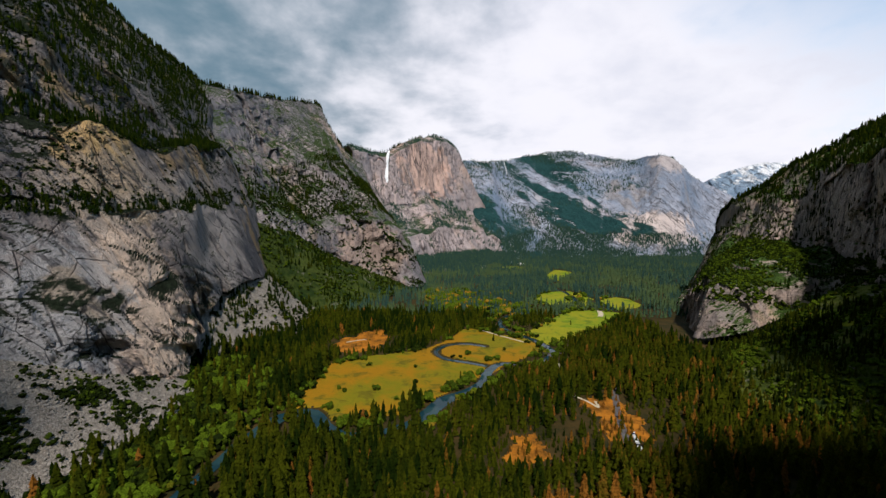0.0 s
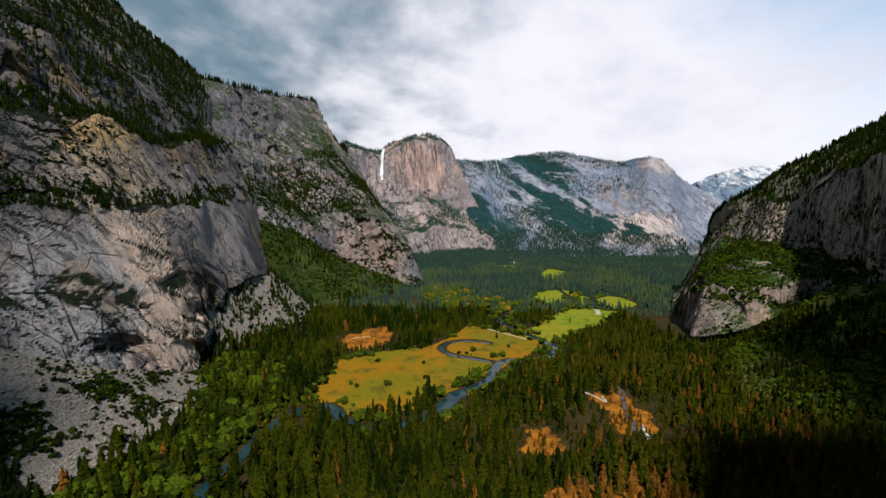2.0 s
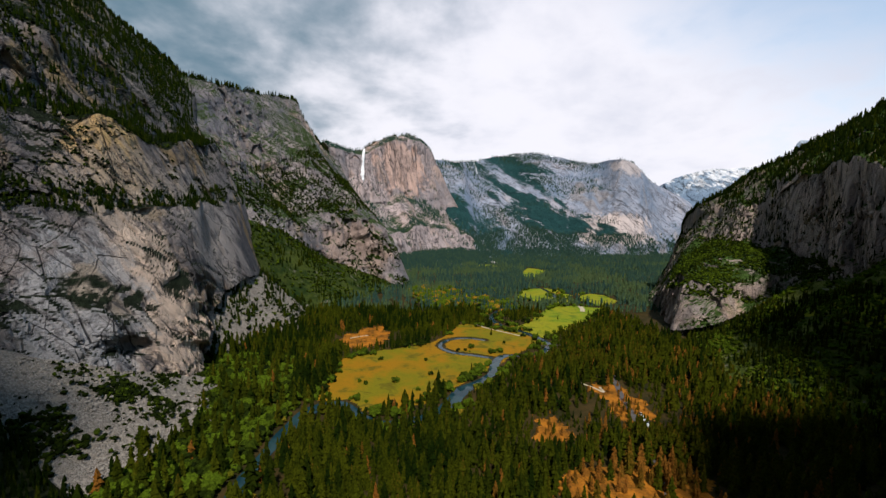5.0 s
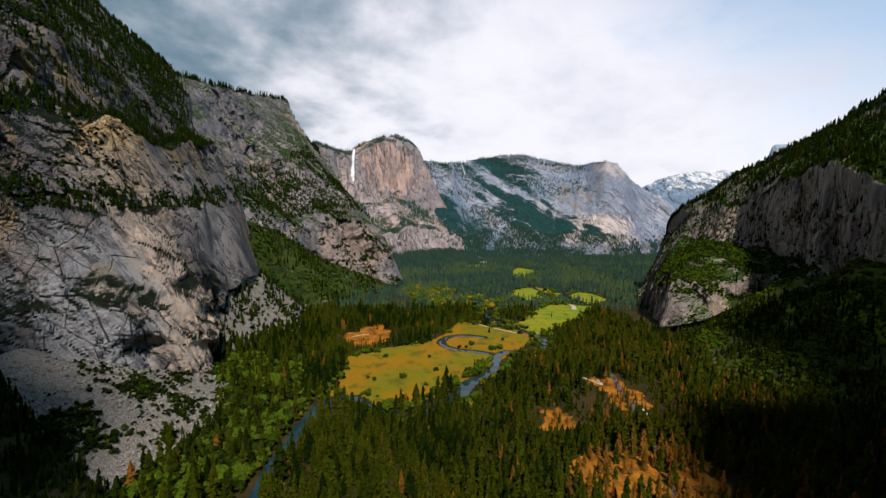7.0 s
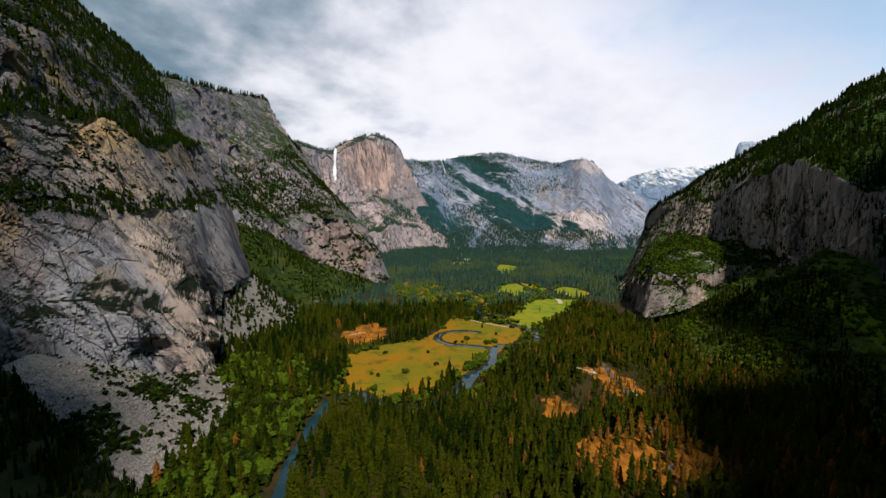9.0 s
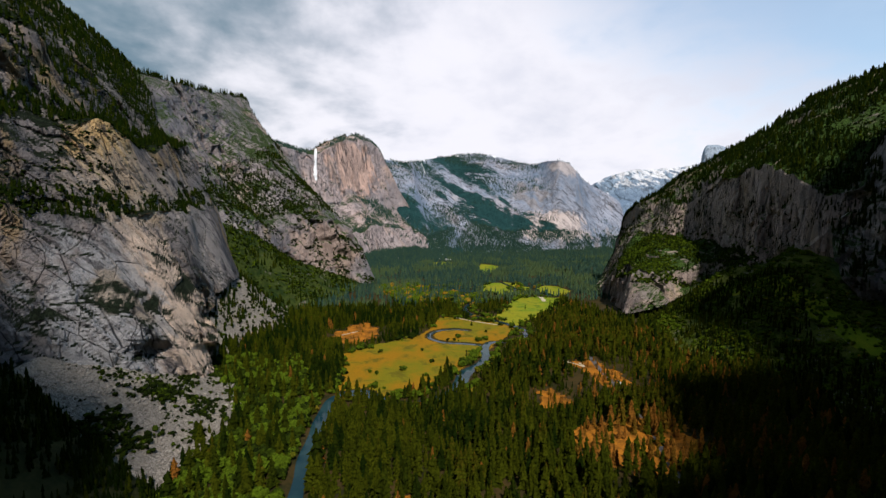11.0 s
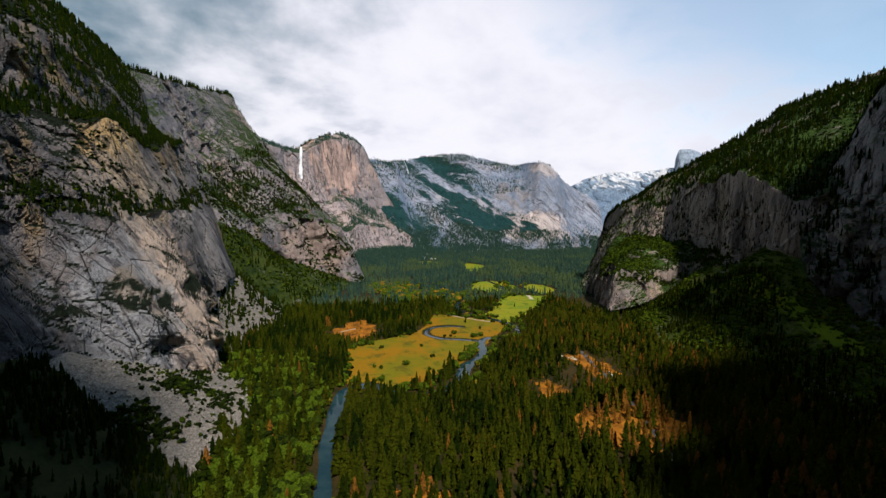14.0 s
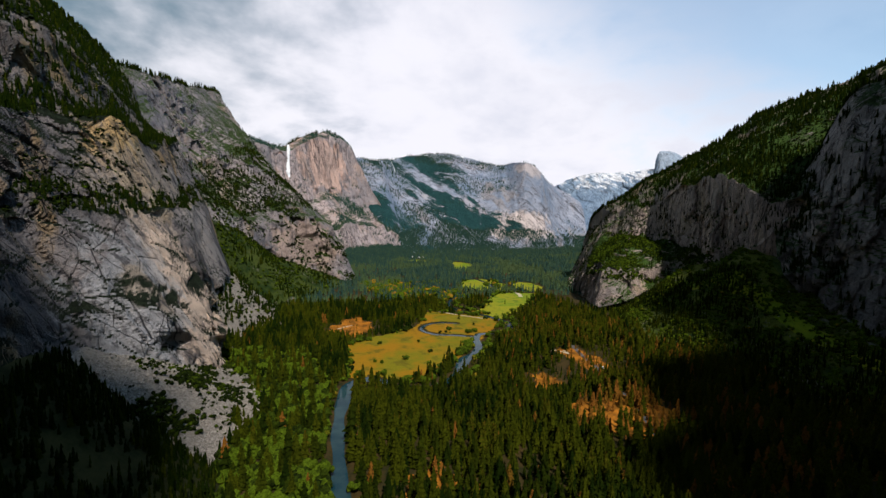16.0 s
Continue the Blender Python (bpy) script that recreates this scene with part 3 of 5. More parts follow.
BUTTE_FOOT = [(700, 1250, 10), (610, 1050, 8), (555, 920, 8), (520, 822, 12), (562, 772, 38), (640, 760, 80), (650, 650, 120), (645, 570, 90), (650, 500, 80), (680, 450, 80), (730, 415, 80)]
PROW_TOP = [(740, 1260, 60), (640, 1050, 95), (585, 930, 125), (560, 845, 130), (600, 805, 120), (653, 785, 100), (655, 655, 125), (645, 575, 155), (628, 505, 200), (643, 455, 245), (695, 420, 262)]
UPPER_BASE = [(800, 1290, 120), (740, 1110, 200), (755, 985, 210), (775, 915, 208), (745, 805, 185), (712, 690, 168), (680, 625, 160), (660, 572, 168), (633, 508, 208), (646, 458, 250), (700, 425, 280)]
UPPER_RIM = [(830, 1310, 150), (790, 1130, 262), (790, 1010, 285), (805, 940, 300), (770, 830, 345), (730, 715, 350), (690, 630, 345), (668, 586, 339), (640, 510, 300), (655, 462, 300), (715, 430, 330)]
BUTTE_CREST = [(860, 1330, 200), (800, 1200, 285), (820, 1095, 331), (865, 1036, 387), (920, 974, 430), (972, 868, 504), (1010, 700, 584), (1058, 595, 620), (1086, 500, 646), (1120, 380, 680), (1150, 250, 710)]
butte = hillside("butte", lines(BUTTE_FOOT, PROW_TOP, UPPER_BASE, UPPER_RIM, BUTTE_CREST), [(0, 0), (1, 1)], ROCK_BUTTE, 360, 220, 1.1, seed=55, size=1.0, ragged=18.0, pieces=("prow", "green_bench", "cliff_band", "wooded_slope"))
tagged(butte, "shaded granite butte below a wooded ridge", "mountain")
# only the first stations come into view; the rest is an added shadow caster
SHADE_FOOT = [(640, 470, 235), (612, 420, 150), (600, 370, 95), (570, 260, 50), (550, 120, 40), (505, 0, 40), (465, -110, 40), (430, -240, 40), (420, -320, 40), (385, -335, 40), (340, -330, 40), (285, -330, 40), (235, -330, 40), (165, -330, 40), (50, -330, 40), (0, -335, 40), (-310, -335, 40), (-345, -325, 40), (-410, -325, 40), (-470, -320, 40), (-530, -310, 60)]
SHADE_CREST = [(700, 490, 300), (720, 455, 390), (722, 415, 480), (735, 350, 525), (680, 200, 690), (560, 30, 890), (520, -110, 990), (485, -280, 1070), (465, -400, 1100), (400, -400, 1080), (350, -400, 1080), (290, -400, 1080), (235, -400, 1060), (165, -400, 870), (40, -400, 770), (5, -420, 600), (-325, -420, 600), (-362, -400, 1010), (-440, -400, 1130), (-505, -400, 1230), (-560, -390, 1320)]
shade = hillside("cliff_with_shade_wall", lines(SHADE_FOOT, SHADE_CREST), [(0, 0), (.25, .3), (.4, .5), (.55, .7), (.75, .88), (1, 1)], ROCK_SHADE, 420, 170, 1.0, seed=66)
tagged(shade, "dark wooded cliff, with an unseen wall added behind the viewpoint to cast shade", "cliff")

# talus under the walls
G_SLOPE = [(-410, 900, 14, -500, 1020, 225), (-335, 1005, 8, -478, 1100, 232), (-262, 1110, 6, -424, 1215, 198), (-190, 1240, 6, -368, 1345, 130), (-130, 1370, 6, -262, 1415, 74), (-90, 1410, 6, -150, 1428, 30)]
green = hillside("green_slope", G_SLOPE, [(0, 0), (.35, .26), (1, 1)], LUSH_DARK, 170, 80, 0.45, back=40, drop=-0.5, seed=83)
tagged(green, "green scrub slope between the cliffs", "slope")
T_NEAR = [(-415, 290, 0, -476, 312, 95), (-345, 330, 0, -473, 352, 98), (-314, 385, 0, -466, 388, 98), (-303, 450, 0, -460, 422, 95), (-312, 512, 0, -450, 470, 78), (-338, 588, 0, -434, 522, 52), (-380, 648, 0, -396, 612, 20)]
t1 = hillside("talus_slope", T_NEAR, [(0, 0), (.4, .33), (1, 1)], TALUS, 170, 80, 0.3, back=20, drop=-0.5, seed=71)
T_WOOD = [(-300, -350, 0, -475, -350, 110), (-320, 0, 0, -475, 0, 110), (-325, 180, 0, -475, 180, 108), (-325, 262, 0, -474, 300, 114), (-345, 322, 2, -470, 350, 112), (-398, 362, 16, -472, 372, 106)]
wooded = hillside("wooded_talus", T_WOOD, [(0, 0), (.4, .36), (1, 1)], SCRUB_SOIL, 140, 50, 0.3, back=20, drop=-0.5, seed=72)
tagged(wooded, "dark wooded slope below the cliff", "slope")
tagged(t1, "pale slope of broken granite below the cliff", "talus slope")
SLOPES["talus"] = SLOPES.pop("talus_slope")
T_CONE = [(-395, 690, 0, -430, 700, 60), (-345, 790, 0, -455, 800, 115), (-302, 890, 3, -460, 890, 135), (-305, 980, 8, -445, 980, 125), (-340, 1060, 20, -425, 1050, 110)]
t2 = hillside("scrub_slope", T_CONE, [(0, 0), (.4, .33), (1, 1)], RUBBLE, 140, 50, 0.3, back=20, drop=-0.5, seed=75)
tagged(t2, "scrub-covered slope of old rubble below the cliff", "slope")
T_FAN = [(560, 850, 0, 580, 805, 8), (500, 760, 1, 612, 765, 50), (440, 680, 0, 660, 690, 130), (410, 600, 0, 655, 590, 160), (400, 500, 3, 632, 500, 195), (400, 420, 3, 604, 400, 125), (400, 300, 3, 575, 300, 80), (400, 100, 3, 545, 120, 75), (400, -400, 3, 535, -400, 70)]
t3 = hillside("wooded_fan", T_FAN, [(0, 0), (.4, .3), (1, 1)], LUSH, 160, 70, 0.4, back=30, drop=-0.4, seed=79)
tagged(t3, "wooded slope of old rubble in the shade", "slope")

# valley floor
RIVER = [(-250, 60), (-240, 180), (-236, 260), (-233, 305), (-230, 349), (-224, 402), (-212, 458), (-195, 505), (-168, 518), (-137, 480), (-108, 460), (-70, 468),
         (-32, 494), (6, 558), (39, 589), (62, 622), (76, 668), (98, 700), (150, 702), (185, 728), (205, 768), (190, 840), (150, 910), (135, 970), (165, 1060), (260, 1150), (390, 1240), (420, 1400), (380, 1600)]
OXBOW = [(84, 800), (48, 816), (8, 804), (-12, 762), (8, 724), (42, 708), (76, 690)]
MEADOWS = {
    "meadow": ([(-205, 530), (-190, 600), (-188, 690), (-140, 730), (-45, 770), (15, 850), (58, 930), (120, 890), (172, 850), (192, 785), (150, 735), (108, 690), (62, 640),
                (20, 590), (-20, 545), (-60, 505), (-110, 490), (-160, 510)], GRASS, "wide golden-green meadow beside the river"),
    "far_meadow": ([(160, 885), (205, 930), (285, 1045), (330, 1110), (411, 1135), (478, 1095), (400, 1000), (326, 912), (240, 838), (205, 810)], GRASS_FRESH, "fresh green meadow among trees"),
    "upper_meadow": ([(272, 1230), (300, 1330), (361, 1420), (440, 1440), (470, 1330), (440, 1230), (400, 1170), (330, 1190)], GRASS_FRESH, "fresh green meadow beside the winding river"),
    "east_meadow": ([(470, 1130), (548, 1170), (585, 1270), (560, 1330), (500, 1300), (470, 1220)], GRASS_FRESH, "fresh green meadow among trees"),
    "small_meadow": ([(430, 1680), (505, 1730), (570, 1850), (610, 2000), (570, 2070), (490, 1930), (440, 1800)], GRASS_FRESH, "small bright green clearing"),
    "village_meadow": ([(290, 2060), (360, 2040), (420, 2120), (380, 2230), (310, 2200)], GRASS_FRESH, "small bright green clearing"),
    "rust_clearing": ([(-199, 772), (-190, 850), (-172, 895), (-136, 912), (-117, 866), (-132, 772), (-168, 750)], BURN, "bare rust-coloured clearing in the forest"),
    "burnt_ground": ([(60, 290), (80, 345), (130, 365), (185, 350), (200, 300), (170, 255), (110, 245)], BURN, "rust-coloured ground under thin dead trees"),
    "burnt_strip": ([(185, 455), (195, 540), (205, 580), (232, 570), (240, 500), (225, 450)], BURN, "rust-coloured ground beside the road"),
    "bare_patch": ([(70, 420), (78, 455), (105, 460), (112, 430), (92, 412)], BURN, "rust-coloured bare patch in the forest"),
    "near_clearing": ([(-190, 225), (-180, 262), (-140, 270), (-118, 245), (-140, 218)], BURN, "brown bare clearing near the river"),
}


def away(points, line):
    """The distance of points from a line of points."""
    best = np.full(len(points), 1e9)
    for a, b in zip(line[:-1], line[1:]):
        d = b - a
        u = np.clip(((points - a) @ d) / max(d @ d, 1e-9), 0, 1)
        best = np.minimum(best, np.linalg.norm(points - a - u[:, None] * d, axis=1))
    return best


def inside(points, line):
    x, y = points[:, 0], points[:, 1]
    odd = np.zeros(len(points), bool)
    for (ax, ay), (bx, by) in zip(line, np.roll(line, -1, 0)):
        hit = (ay > y) != (by > y)
        odd ^= hit & (x < (bx - ax) * (y - ay) / (by - ay + 1e-12) + ax)
    return odd


def outline(points, count=120, jag=5.0, seed=0):
    loop = spline(np.array([*points, points[0]], float), count + 1)[:-1]
    mid = loop.mean(0)
    far_out = loop - mid
    k = np.c_[loop / 18, np.full(len(loop), 3.3)]
    return loop + far_out / np.linalg.norm(far_out, axis=1)[:, None] * (jag * fractal(k, 3, seed))[:, None]


river_line, oxbow_line = spline(np.array(RIVER, float), 260), spline(np.array(OXBOW, float), 60)
edges = {name: outline(given[0], jag=14.0 if given[1] is BURN else 6.0, seed=k) for k, (name, given) in enumerate(MEADOWS.items())}


def river_half(p):
    """Half the river's width, which shrinks up the valley."""
    return np.interp(p[:, 1], (430, 520, 600, 680), (7.5, 10.5, 9.0, 5.5))


def ground_height(p):
    bed = np.minimum(away(p, river_line), away(p, oxbow_line) + 3)
    z = 0.8 * fractal(np.c_[p / 60, np.zeros(len(p))], 3, 90)
    z = np.where(bed < 45, z * bed / 45, z)
    return z - 2.2 * np.clip((river_half(p) + 4 - bed) / 6, 0, 1)


xs = np.unique(np.r_[np.linspace(-6000, -700, 12), np.linspace(-700, -300, 24), np.arange(-300, 300, 4.0), np.linspace(300, 900, 50), np.linspace(900, 6500, 30)])
ys = np.unique(np.r_[np.linspace(-3000, -200, 14), np.linspace(-200, 150, 30), np.arange(150, 1000, 4.0), np.linspace(1000, 3000, 100), np.linspace(3000, 6500, 12)])
flat = np.stack(np.meshgrid(xs, ys, indexing="ij"), -1)
grid = np.concatenate([flat, ground_height(flat.reshape(-1, 2)).reshape(*flat.shape[:2], 1)], 2)
ground = sheet("ground", grid, FOREST_SOIL, True)
tagged(ground, "dark forest floor of the valley", "ground", kind="structure")


def ribbon(name, line, width, z, mat):
    d = np.gradient(line, axis=0)
    side = np.c_[-d[:, 1], d[:, 0]] / np.linalg.norm(d, axis=1)[:, None]
    w = (np.broadcast_to(width, len(line)) * (1 + 0.35 * rough(np.c_[line / 40, np.zeros(len(line))], 5)))[:, None]
    rows = [np.c_[line + side * w * k, np.full(len(line), z)] for k in (0.5, 0.17, -0.17, -0.5)]
    return sheet(name, np.stack(rows, 1), mat, True)


river = ribbon("water", river_line, 2 * river_half(river_line), -0.9, WATER)
tagged(river, "calm slate-blue river winding through the valley", "river", kind="structure")
oxbow = ribbon("water", oxbow_line, 15, -0.95, WATER)
tagged(oxbow, "still horseshoe bend of water in the meadow", "oxbow", kind="structure")


def field(name, edge, mat, label):
    """A patch of open ground, laid over the forest floor and cut back at the water."""
    lo, hi = edge.min(0), edge.max(0)
    step = max(3.0, (hi - lo).max() / 130)
    gx, gy = np.arange(lo[0], hi[0] + step, step), np.arange(lo[1], hi[1] + step, step)
    p = np.stack(np.meshgrid(gx, gy, indexing="ij"), -1)
    q = p.reshape(-1, 2)
    z = ground_height(q) + 0.25
    k = np.arange(len(q)).reshape(p.shape[:2])
    quads = np.stack([k[:-1, :-1], k[1:, :-1], k[1:, 1:], k[:-1, 1:]], -1).reshape(-1, 4)
    mid = q[quads].mean(1)
    keep = inside(mid, edge) & (away(mid, river_line) > river_half(mid) + 2.5) & (away(mid, oxbow_line) > 9)
    ob = raw(name, np.c_[q, z], quads[keep], mat, True)
    return tagged(ob, label, "meadow", kind="structure")


for name, (points, mat, label) in MEADOWS.items():
    field(name, edges[name], mat, label)



# ---- trees ----
rng = np.random.default_rng(7)


def conifer_shape(tiers, sides, seed, trunk=True, slim=0.185):
    """A spire of drooping, ragged tiers, one metre high. Gives points, triangles and a shade for each point."""
    r = np.random.default_rng(seed)
    pts, tri, tone = [], [], []
    bare = r.uniform(0.06, 0.16)
    for k in range(tiers):
        u = k / tiers
        z = bare + (1 - bare) * u ** 0.93
        reach = slim * (1 - u) ** 0.8 * r.uniform(0.78, 1.15) + 0.012
        top = min(1.0, z + (1 - bare) / tiers * 1.9)
        base, turn = len(pts), r.uniform(0, 6.28)
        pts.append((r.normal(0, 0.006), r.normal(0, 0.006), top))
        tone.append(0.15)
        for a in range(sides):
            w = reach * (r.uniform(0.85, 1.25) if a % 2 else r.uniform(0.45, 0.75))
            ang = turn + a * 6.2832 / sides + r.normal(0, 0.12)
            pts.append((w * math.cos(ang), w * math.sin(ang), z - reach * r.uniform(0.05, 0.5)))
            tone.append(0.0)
            tri.append((base, base + 1 + a, base + 1 + (a + 1) % sides))
    if trunk:
        base = len(pts)
        for z, w in ((0.0, 0.016), (0.55, 0.007)):
            for a in range(4):
                pts.append((w * math.cos(a * 1.5708), w * math.sin(a * 1.5708), z))
                tone.append(0.0)
        for a in range(4):
            b = (a + 1) % 4
            tri += [(base + a, base + b, base + 4 + b), (base + a, base + 4 + b, base + 4 + a)]
    return np.array(pts), np.array(tri), np.array(tone)


def bush_shape(clumps, seed, wide=0.55, coarse=False):
    """A few ragged clumps of leaf, one metre high."""
    r = np.random.default_rng(seed)
    g = (1 + 5 ** 0.5) / 2
    ico = np.array([(-1, g, 0), (1, g, 0), (-1, -g, 0), (1, -g, 0), (0, -1, g), (0, 1, g), (0, -1, -g), (0, 1, -g), (g, 0, -1), (g, 0, 1), (-g, 0, -1), (-g, 0, 1)]) / 1.902
    fac = np.array([(0, 11, 5), (0, 5, 1), (0, 1, 7), (0, 7, 10), (0, 10, 11), (1, 5, 9), (5, 11, 4), (11, 10, 2), (10, 7, 6), (7, 1, 8),
                    (3, 9, 4), (3, 4, 2), (3, 2, 6), (3, 6, 8), (3, 8, 9), (4, 9, 5), (2, 4, 11), (6, 2, 10), (8, 6, 7), (9, 8, 1)])
    if coarse:   # eight faces a clump, for plants seen from far off
        ico = np.array([(1, 0, 0), (-1, 0, 0), (0, 1, 0), (0, -1, 0), (0, 0, 1), (0, 0, -1)], float)
        fac = np.array([(0, 2, 4), (2, 1, 4), (1, 3, 4), (3, 0, 4), (2, 0, 5), (1, 2, 5), (3, 1, 5), (0, 3, 5)])
    m = len(ico)
    pts, tri, tone = [], [], []
    for k in range(clumps):
        size = r.uniform(0.22, 0.40) * (1.2 if coarse else 1.0)
        mid = np.array((r.uniform(-1, 1) * wide * 0.6, r.uniform(-1, 1) * wide * 0.6, r.uniform(0.25, 0.72)))
        p = ico * (size * r.uniform(0.6, 1.35, (m, 1))) + mid
        p[:, 2] = np.clip(p[:, 2], 0.0, 1.0)
        tri.append(fac + m * k)
        pts.append(p)
        tone.append(np.full(m, r.uniform(-0.1, 0.15)))
    return np.concatenate(pts), np.concatenate(tri), np.concatenate(tone)


def planting(name, shapes, places, heights, tints, mat, label, category, widths=None):
    """One mesh of many plants of the given shapes."""
    n = len(places)
    pick, turn = rng.integers(0, len(shapes), n), rng.uniform(0, 6.28, n)
    widths = rng.uniform(0.8, 1.3, n) if widths is None else widths
    all_p, all_f, all_t, at = [], [], [], 0
    for k, (pts, tri, tone) in enumerate(shapes):
        m = np.where(pick == k)[0]
        if not len(m):
            continue
        c, q = np.cos(turn[m])[:, None], np.sin(turn[m])[:, None]
        x, y = pts[None, :, 0] * c - pts[None, :, 1] * q, pts[None, :, 0] * q + pts[None, :, 1] * c
        h = heights[m][:, None]
        p = np.stack([places[m, 0:1] + x * h * widths[m][:, None], places[m, 1:2] + y * h * widths[m][:, None], places[m, 2:3] + pts[None, :, 2] * h], -1)
        all_p.append(p.reshape(-1, 3))
        all_f.append((tri[None] + at + (np.arange(len(m)) * len(pts))[:, None, None]).reshape(-1, 3))
        all_t.append(np.clip(tints[m][:, None] + tone[None], 0, 1).ravel())
        at += len(m) * len(pts)
    ob = raw(name, np.concatenate(all_p), np.concatenate(all_f), mat, False, None, np.concatenate(all_t))
    return tagged(ob, label, category, kind="stuff")


FULL = [conifer_shape(9, 9, 100 + k) for k in range(9)]
MIDDLE = [conifer_shape(6, 7, 200 + k) for k in range(9)]
SMALL = [conifer_shape(4, 5, 300 + k, False, 0.16) for k in range(7)]
BUSHES = [bush_shape(4, 400 + k) for k in range(8)]
SHRUBS = [bush_shape(4, 450 + k, coarse=True) for k in range(8)]
TUFTS = [bush_shape(2, 500 + k, coarse=True) for k in range(8)]
CROWNS = [bush_shape(9, 600 + k, 0.62) for k in range(6)]
BURNT = ("burnt_ground", "burnt_strip", "bare_patch", "rust_clearing", "near_clearing")


def open_ground(p):
    """How open the ground is at points of the floor: 0 forest, 1 meadow or water."""
    bare = ((away(p, river_line) < river_half(p) + 4.5) | (away(p, oxbow_line) < 15)).astype(float)
    for name, edge in edges.items():
        bare = np.maximum(bare, inside(p, edge) * (0.72 if name == "rust_clearing" else 0.08 if name == "near_clearing" else 0.45 if name == "burnt_ground" else 0.32 if name in BURNT else 0.996))
    return bare


def jittered(x0, x1, y0, y1, step):
    g = np.stack(np.meshgrid(np.arange(x0, x1, step), np.arange(y0, y1, step)), -1).reshape(-1, 2)
    return g + rng.uniform(-0.48, 0.48, g.shape) * step


LEFT_EDGE = np.array([(-340, -500), (-335, 560), (-425, 655), (-425, 715), (-350, 790), (-300, 960), (-270, 1120), (-110, 1370), (-60, 1500), (-60, 1850), (120, 2050), (330, 2250), (650, 2700), (1330, 2800), (2400, 3100)], float)


def left_edge(y):
    return np.interp(y, LEFT_EDGE[:, 1], LEFT_EDGE[:, 0])


def clump(p, size, seed):
    return fractal(np.c_[p / size, np.zeros(len(p))], 3, seed)


def tint_of(p):
    """Dark in the middle of the valley, olive and rust on the dry side."""
    dry = np.clip((p[:, 0] + 40) / 220, 0, 1) * np.clip((1000 - p[:, 1]) / 420, 0, 1)
    t = 0.26 + 0.30 * clump(p, 70, 31) + 0.22 * rng.normal(size=len(p)) + 0.30 * dry
    dead = rng.uniform(size=len(p)) < 0.02 + 0.22 * dry * np.clip(0.6 + 1.2 * clump(p, 45, 8), 0, 2)
    for name in BURNT:
        dead |= inside(p, edges[name]) & (rng.uniform(size=len(p)) < (0.15 if name == "near_clearing" else 0.85))
    return np.where(dead, rng.uniform(0.78, 1.0, len(p)), np.clip(t, 0, 0.72))


# the floor near the camera's way
p = jittered(-430, 470, 90, 1050, 6.8)
p = p[(p[:, 0] > left_edge(p[:, 1]) - 12) & (rng.uniform(size=len(p)) > open_ground(p)) & (rng.uniform(size=len(p)) < 0.80 + 0.5 * clump(p, 50, 14))]
near = p[:, 1] < 400
h = np.clip(rng.normal(23, 7.5, len(p)) * (1 + 0.18 * clump(p, 90, 77)), 8, 42)
bank = np.minimum(away(p, river_line), away(p, oxbow_line))
h = h * np.where(p[:, 0] > -25, np.clip(0.40 + (bank - 18) / 80, 0.40, 1.0), 1.0)
for name in ("meadow", "far_meadow", "rust_clearing", "burnt_strip", "bare_patch"):
    rim = away(p, np.r_[edges[name], edges[name][:1]])
    h = h * np.where((p[:, 1] < edges[name][:, 1].mean() + 40) & (p[:, 0] > -15 if name == "meadow" else True), np.clip(0.36 + rim / 90, 0.36, 1.0), 1.0)
# young trees and thickets between the cliff's talus and the river
thicket = (p[:, 0] < -225 - 0.25 * np.clip(p[:, 1] - 520, 0, 200)) & (p[:, 1] < 700)
low = thicket & (rng.uniform(size=len(p)) < 0.72)
tint = tint_of(p)
h = np.where(tint > 0.75, h * 0.8, h)
h = np.where(inside(p, edges["rust_clearing"]), h * 0.4, h)
pos = np.c_[p, ground_height(p) - 0.3]
lone = (p[:, 1] < 330) & (p[:, 1] > 150) & (np.abs(p[:, 0] + 40) < 190) & ~low
chosen = np.where(lone)[0]
chosen = chosen[np.argsort(p[chosen, 1])][:300]
single = np.zeros(len(p), bool)
single[chosen] = True
m = near & ~low & ~single
planting("forest", FULL, pos[m], h[m], tint[m], NEEDLES, "dense dark conifer forest with rust-brown dead crowns", "forest")
m = ~near & ~low
planting("forest", MIDDLE, pos[m], h[m], tint[m], NEEDLES, "dense conifer forest round the meadow", "forest")
planting("thicket", CROWNS, pos[low], np.clip(h[low] * 0.45, 4, 14), np.where(rng.uniform(size=low.sum()) < 0.5, 0.45, 0.08) + 0.1 * rng.uniform(size=low.sum()), SCRUB, "yellow-green broadleaf thicket beside the river", "thicket")

# broadleaf trees along the water and round the meadows
p = jittered(-260, 520, 180, 1420, 9.0)
edge_way = np.where(away(p, oxbow_line) < 26, 0.0, away(p, river_line))
for name in ("meadow", "far_meadow", "upper_meadow", "east_meadow"):
    edge_way = np.minimum(edge_way, away(p, np.r_[edges[name], edges[name][:1]]) + 16)
p = p[(edge_way > river_half(p) + 3) & (edge_way < 26) & (rng.uniform(size=len(p)) < 0.42 + 0.5 * clump(p, 40, 3))]
planting("thicket", CROWNS, np.c_[p, ground_height(p) - 0.3], rng.uniform(4, 12, len(p)), np.clip(0.4 + 0.2 * rng.normal(size=len(p)), 0, 0.85), SCRUB, "olive willows and alders along the river", "thicket")
# a few trees standing alone on the meadow
p = jittered(-200, 180, 500, 900, 11.0)
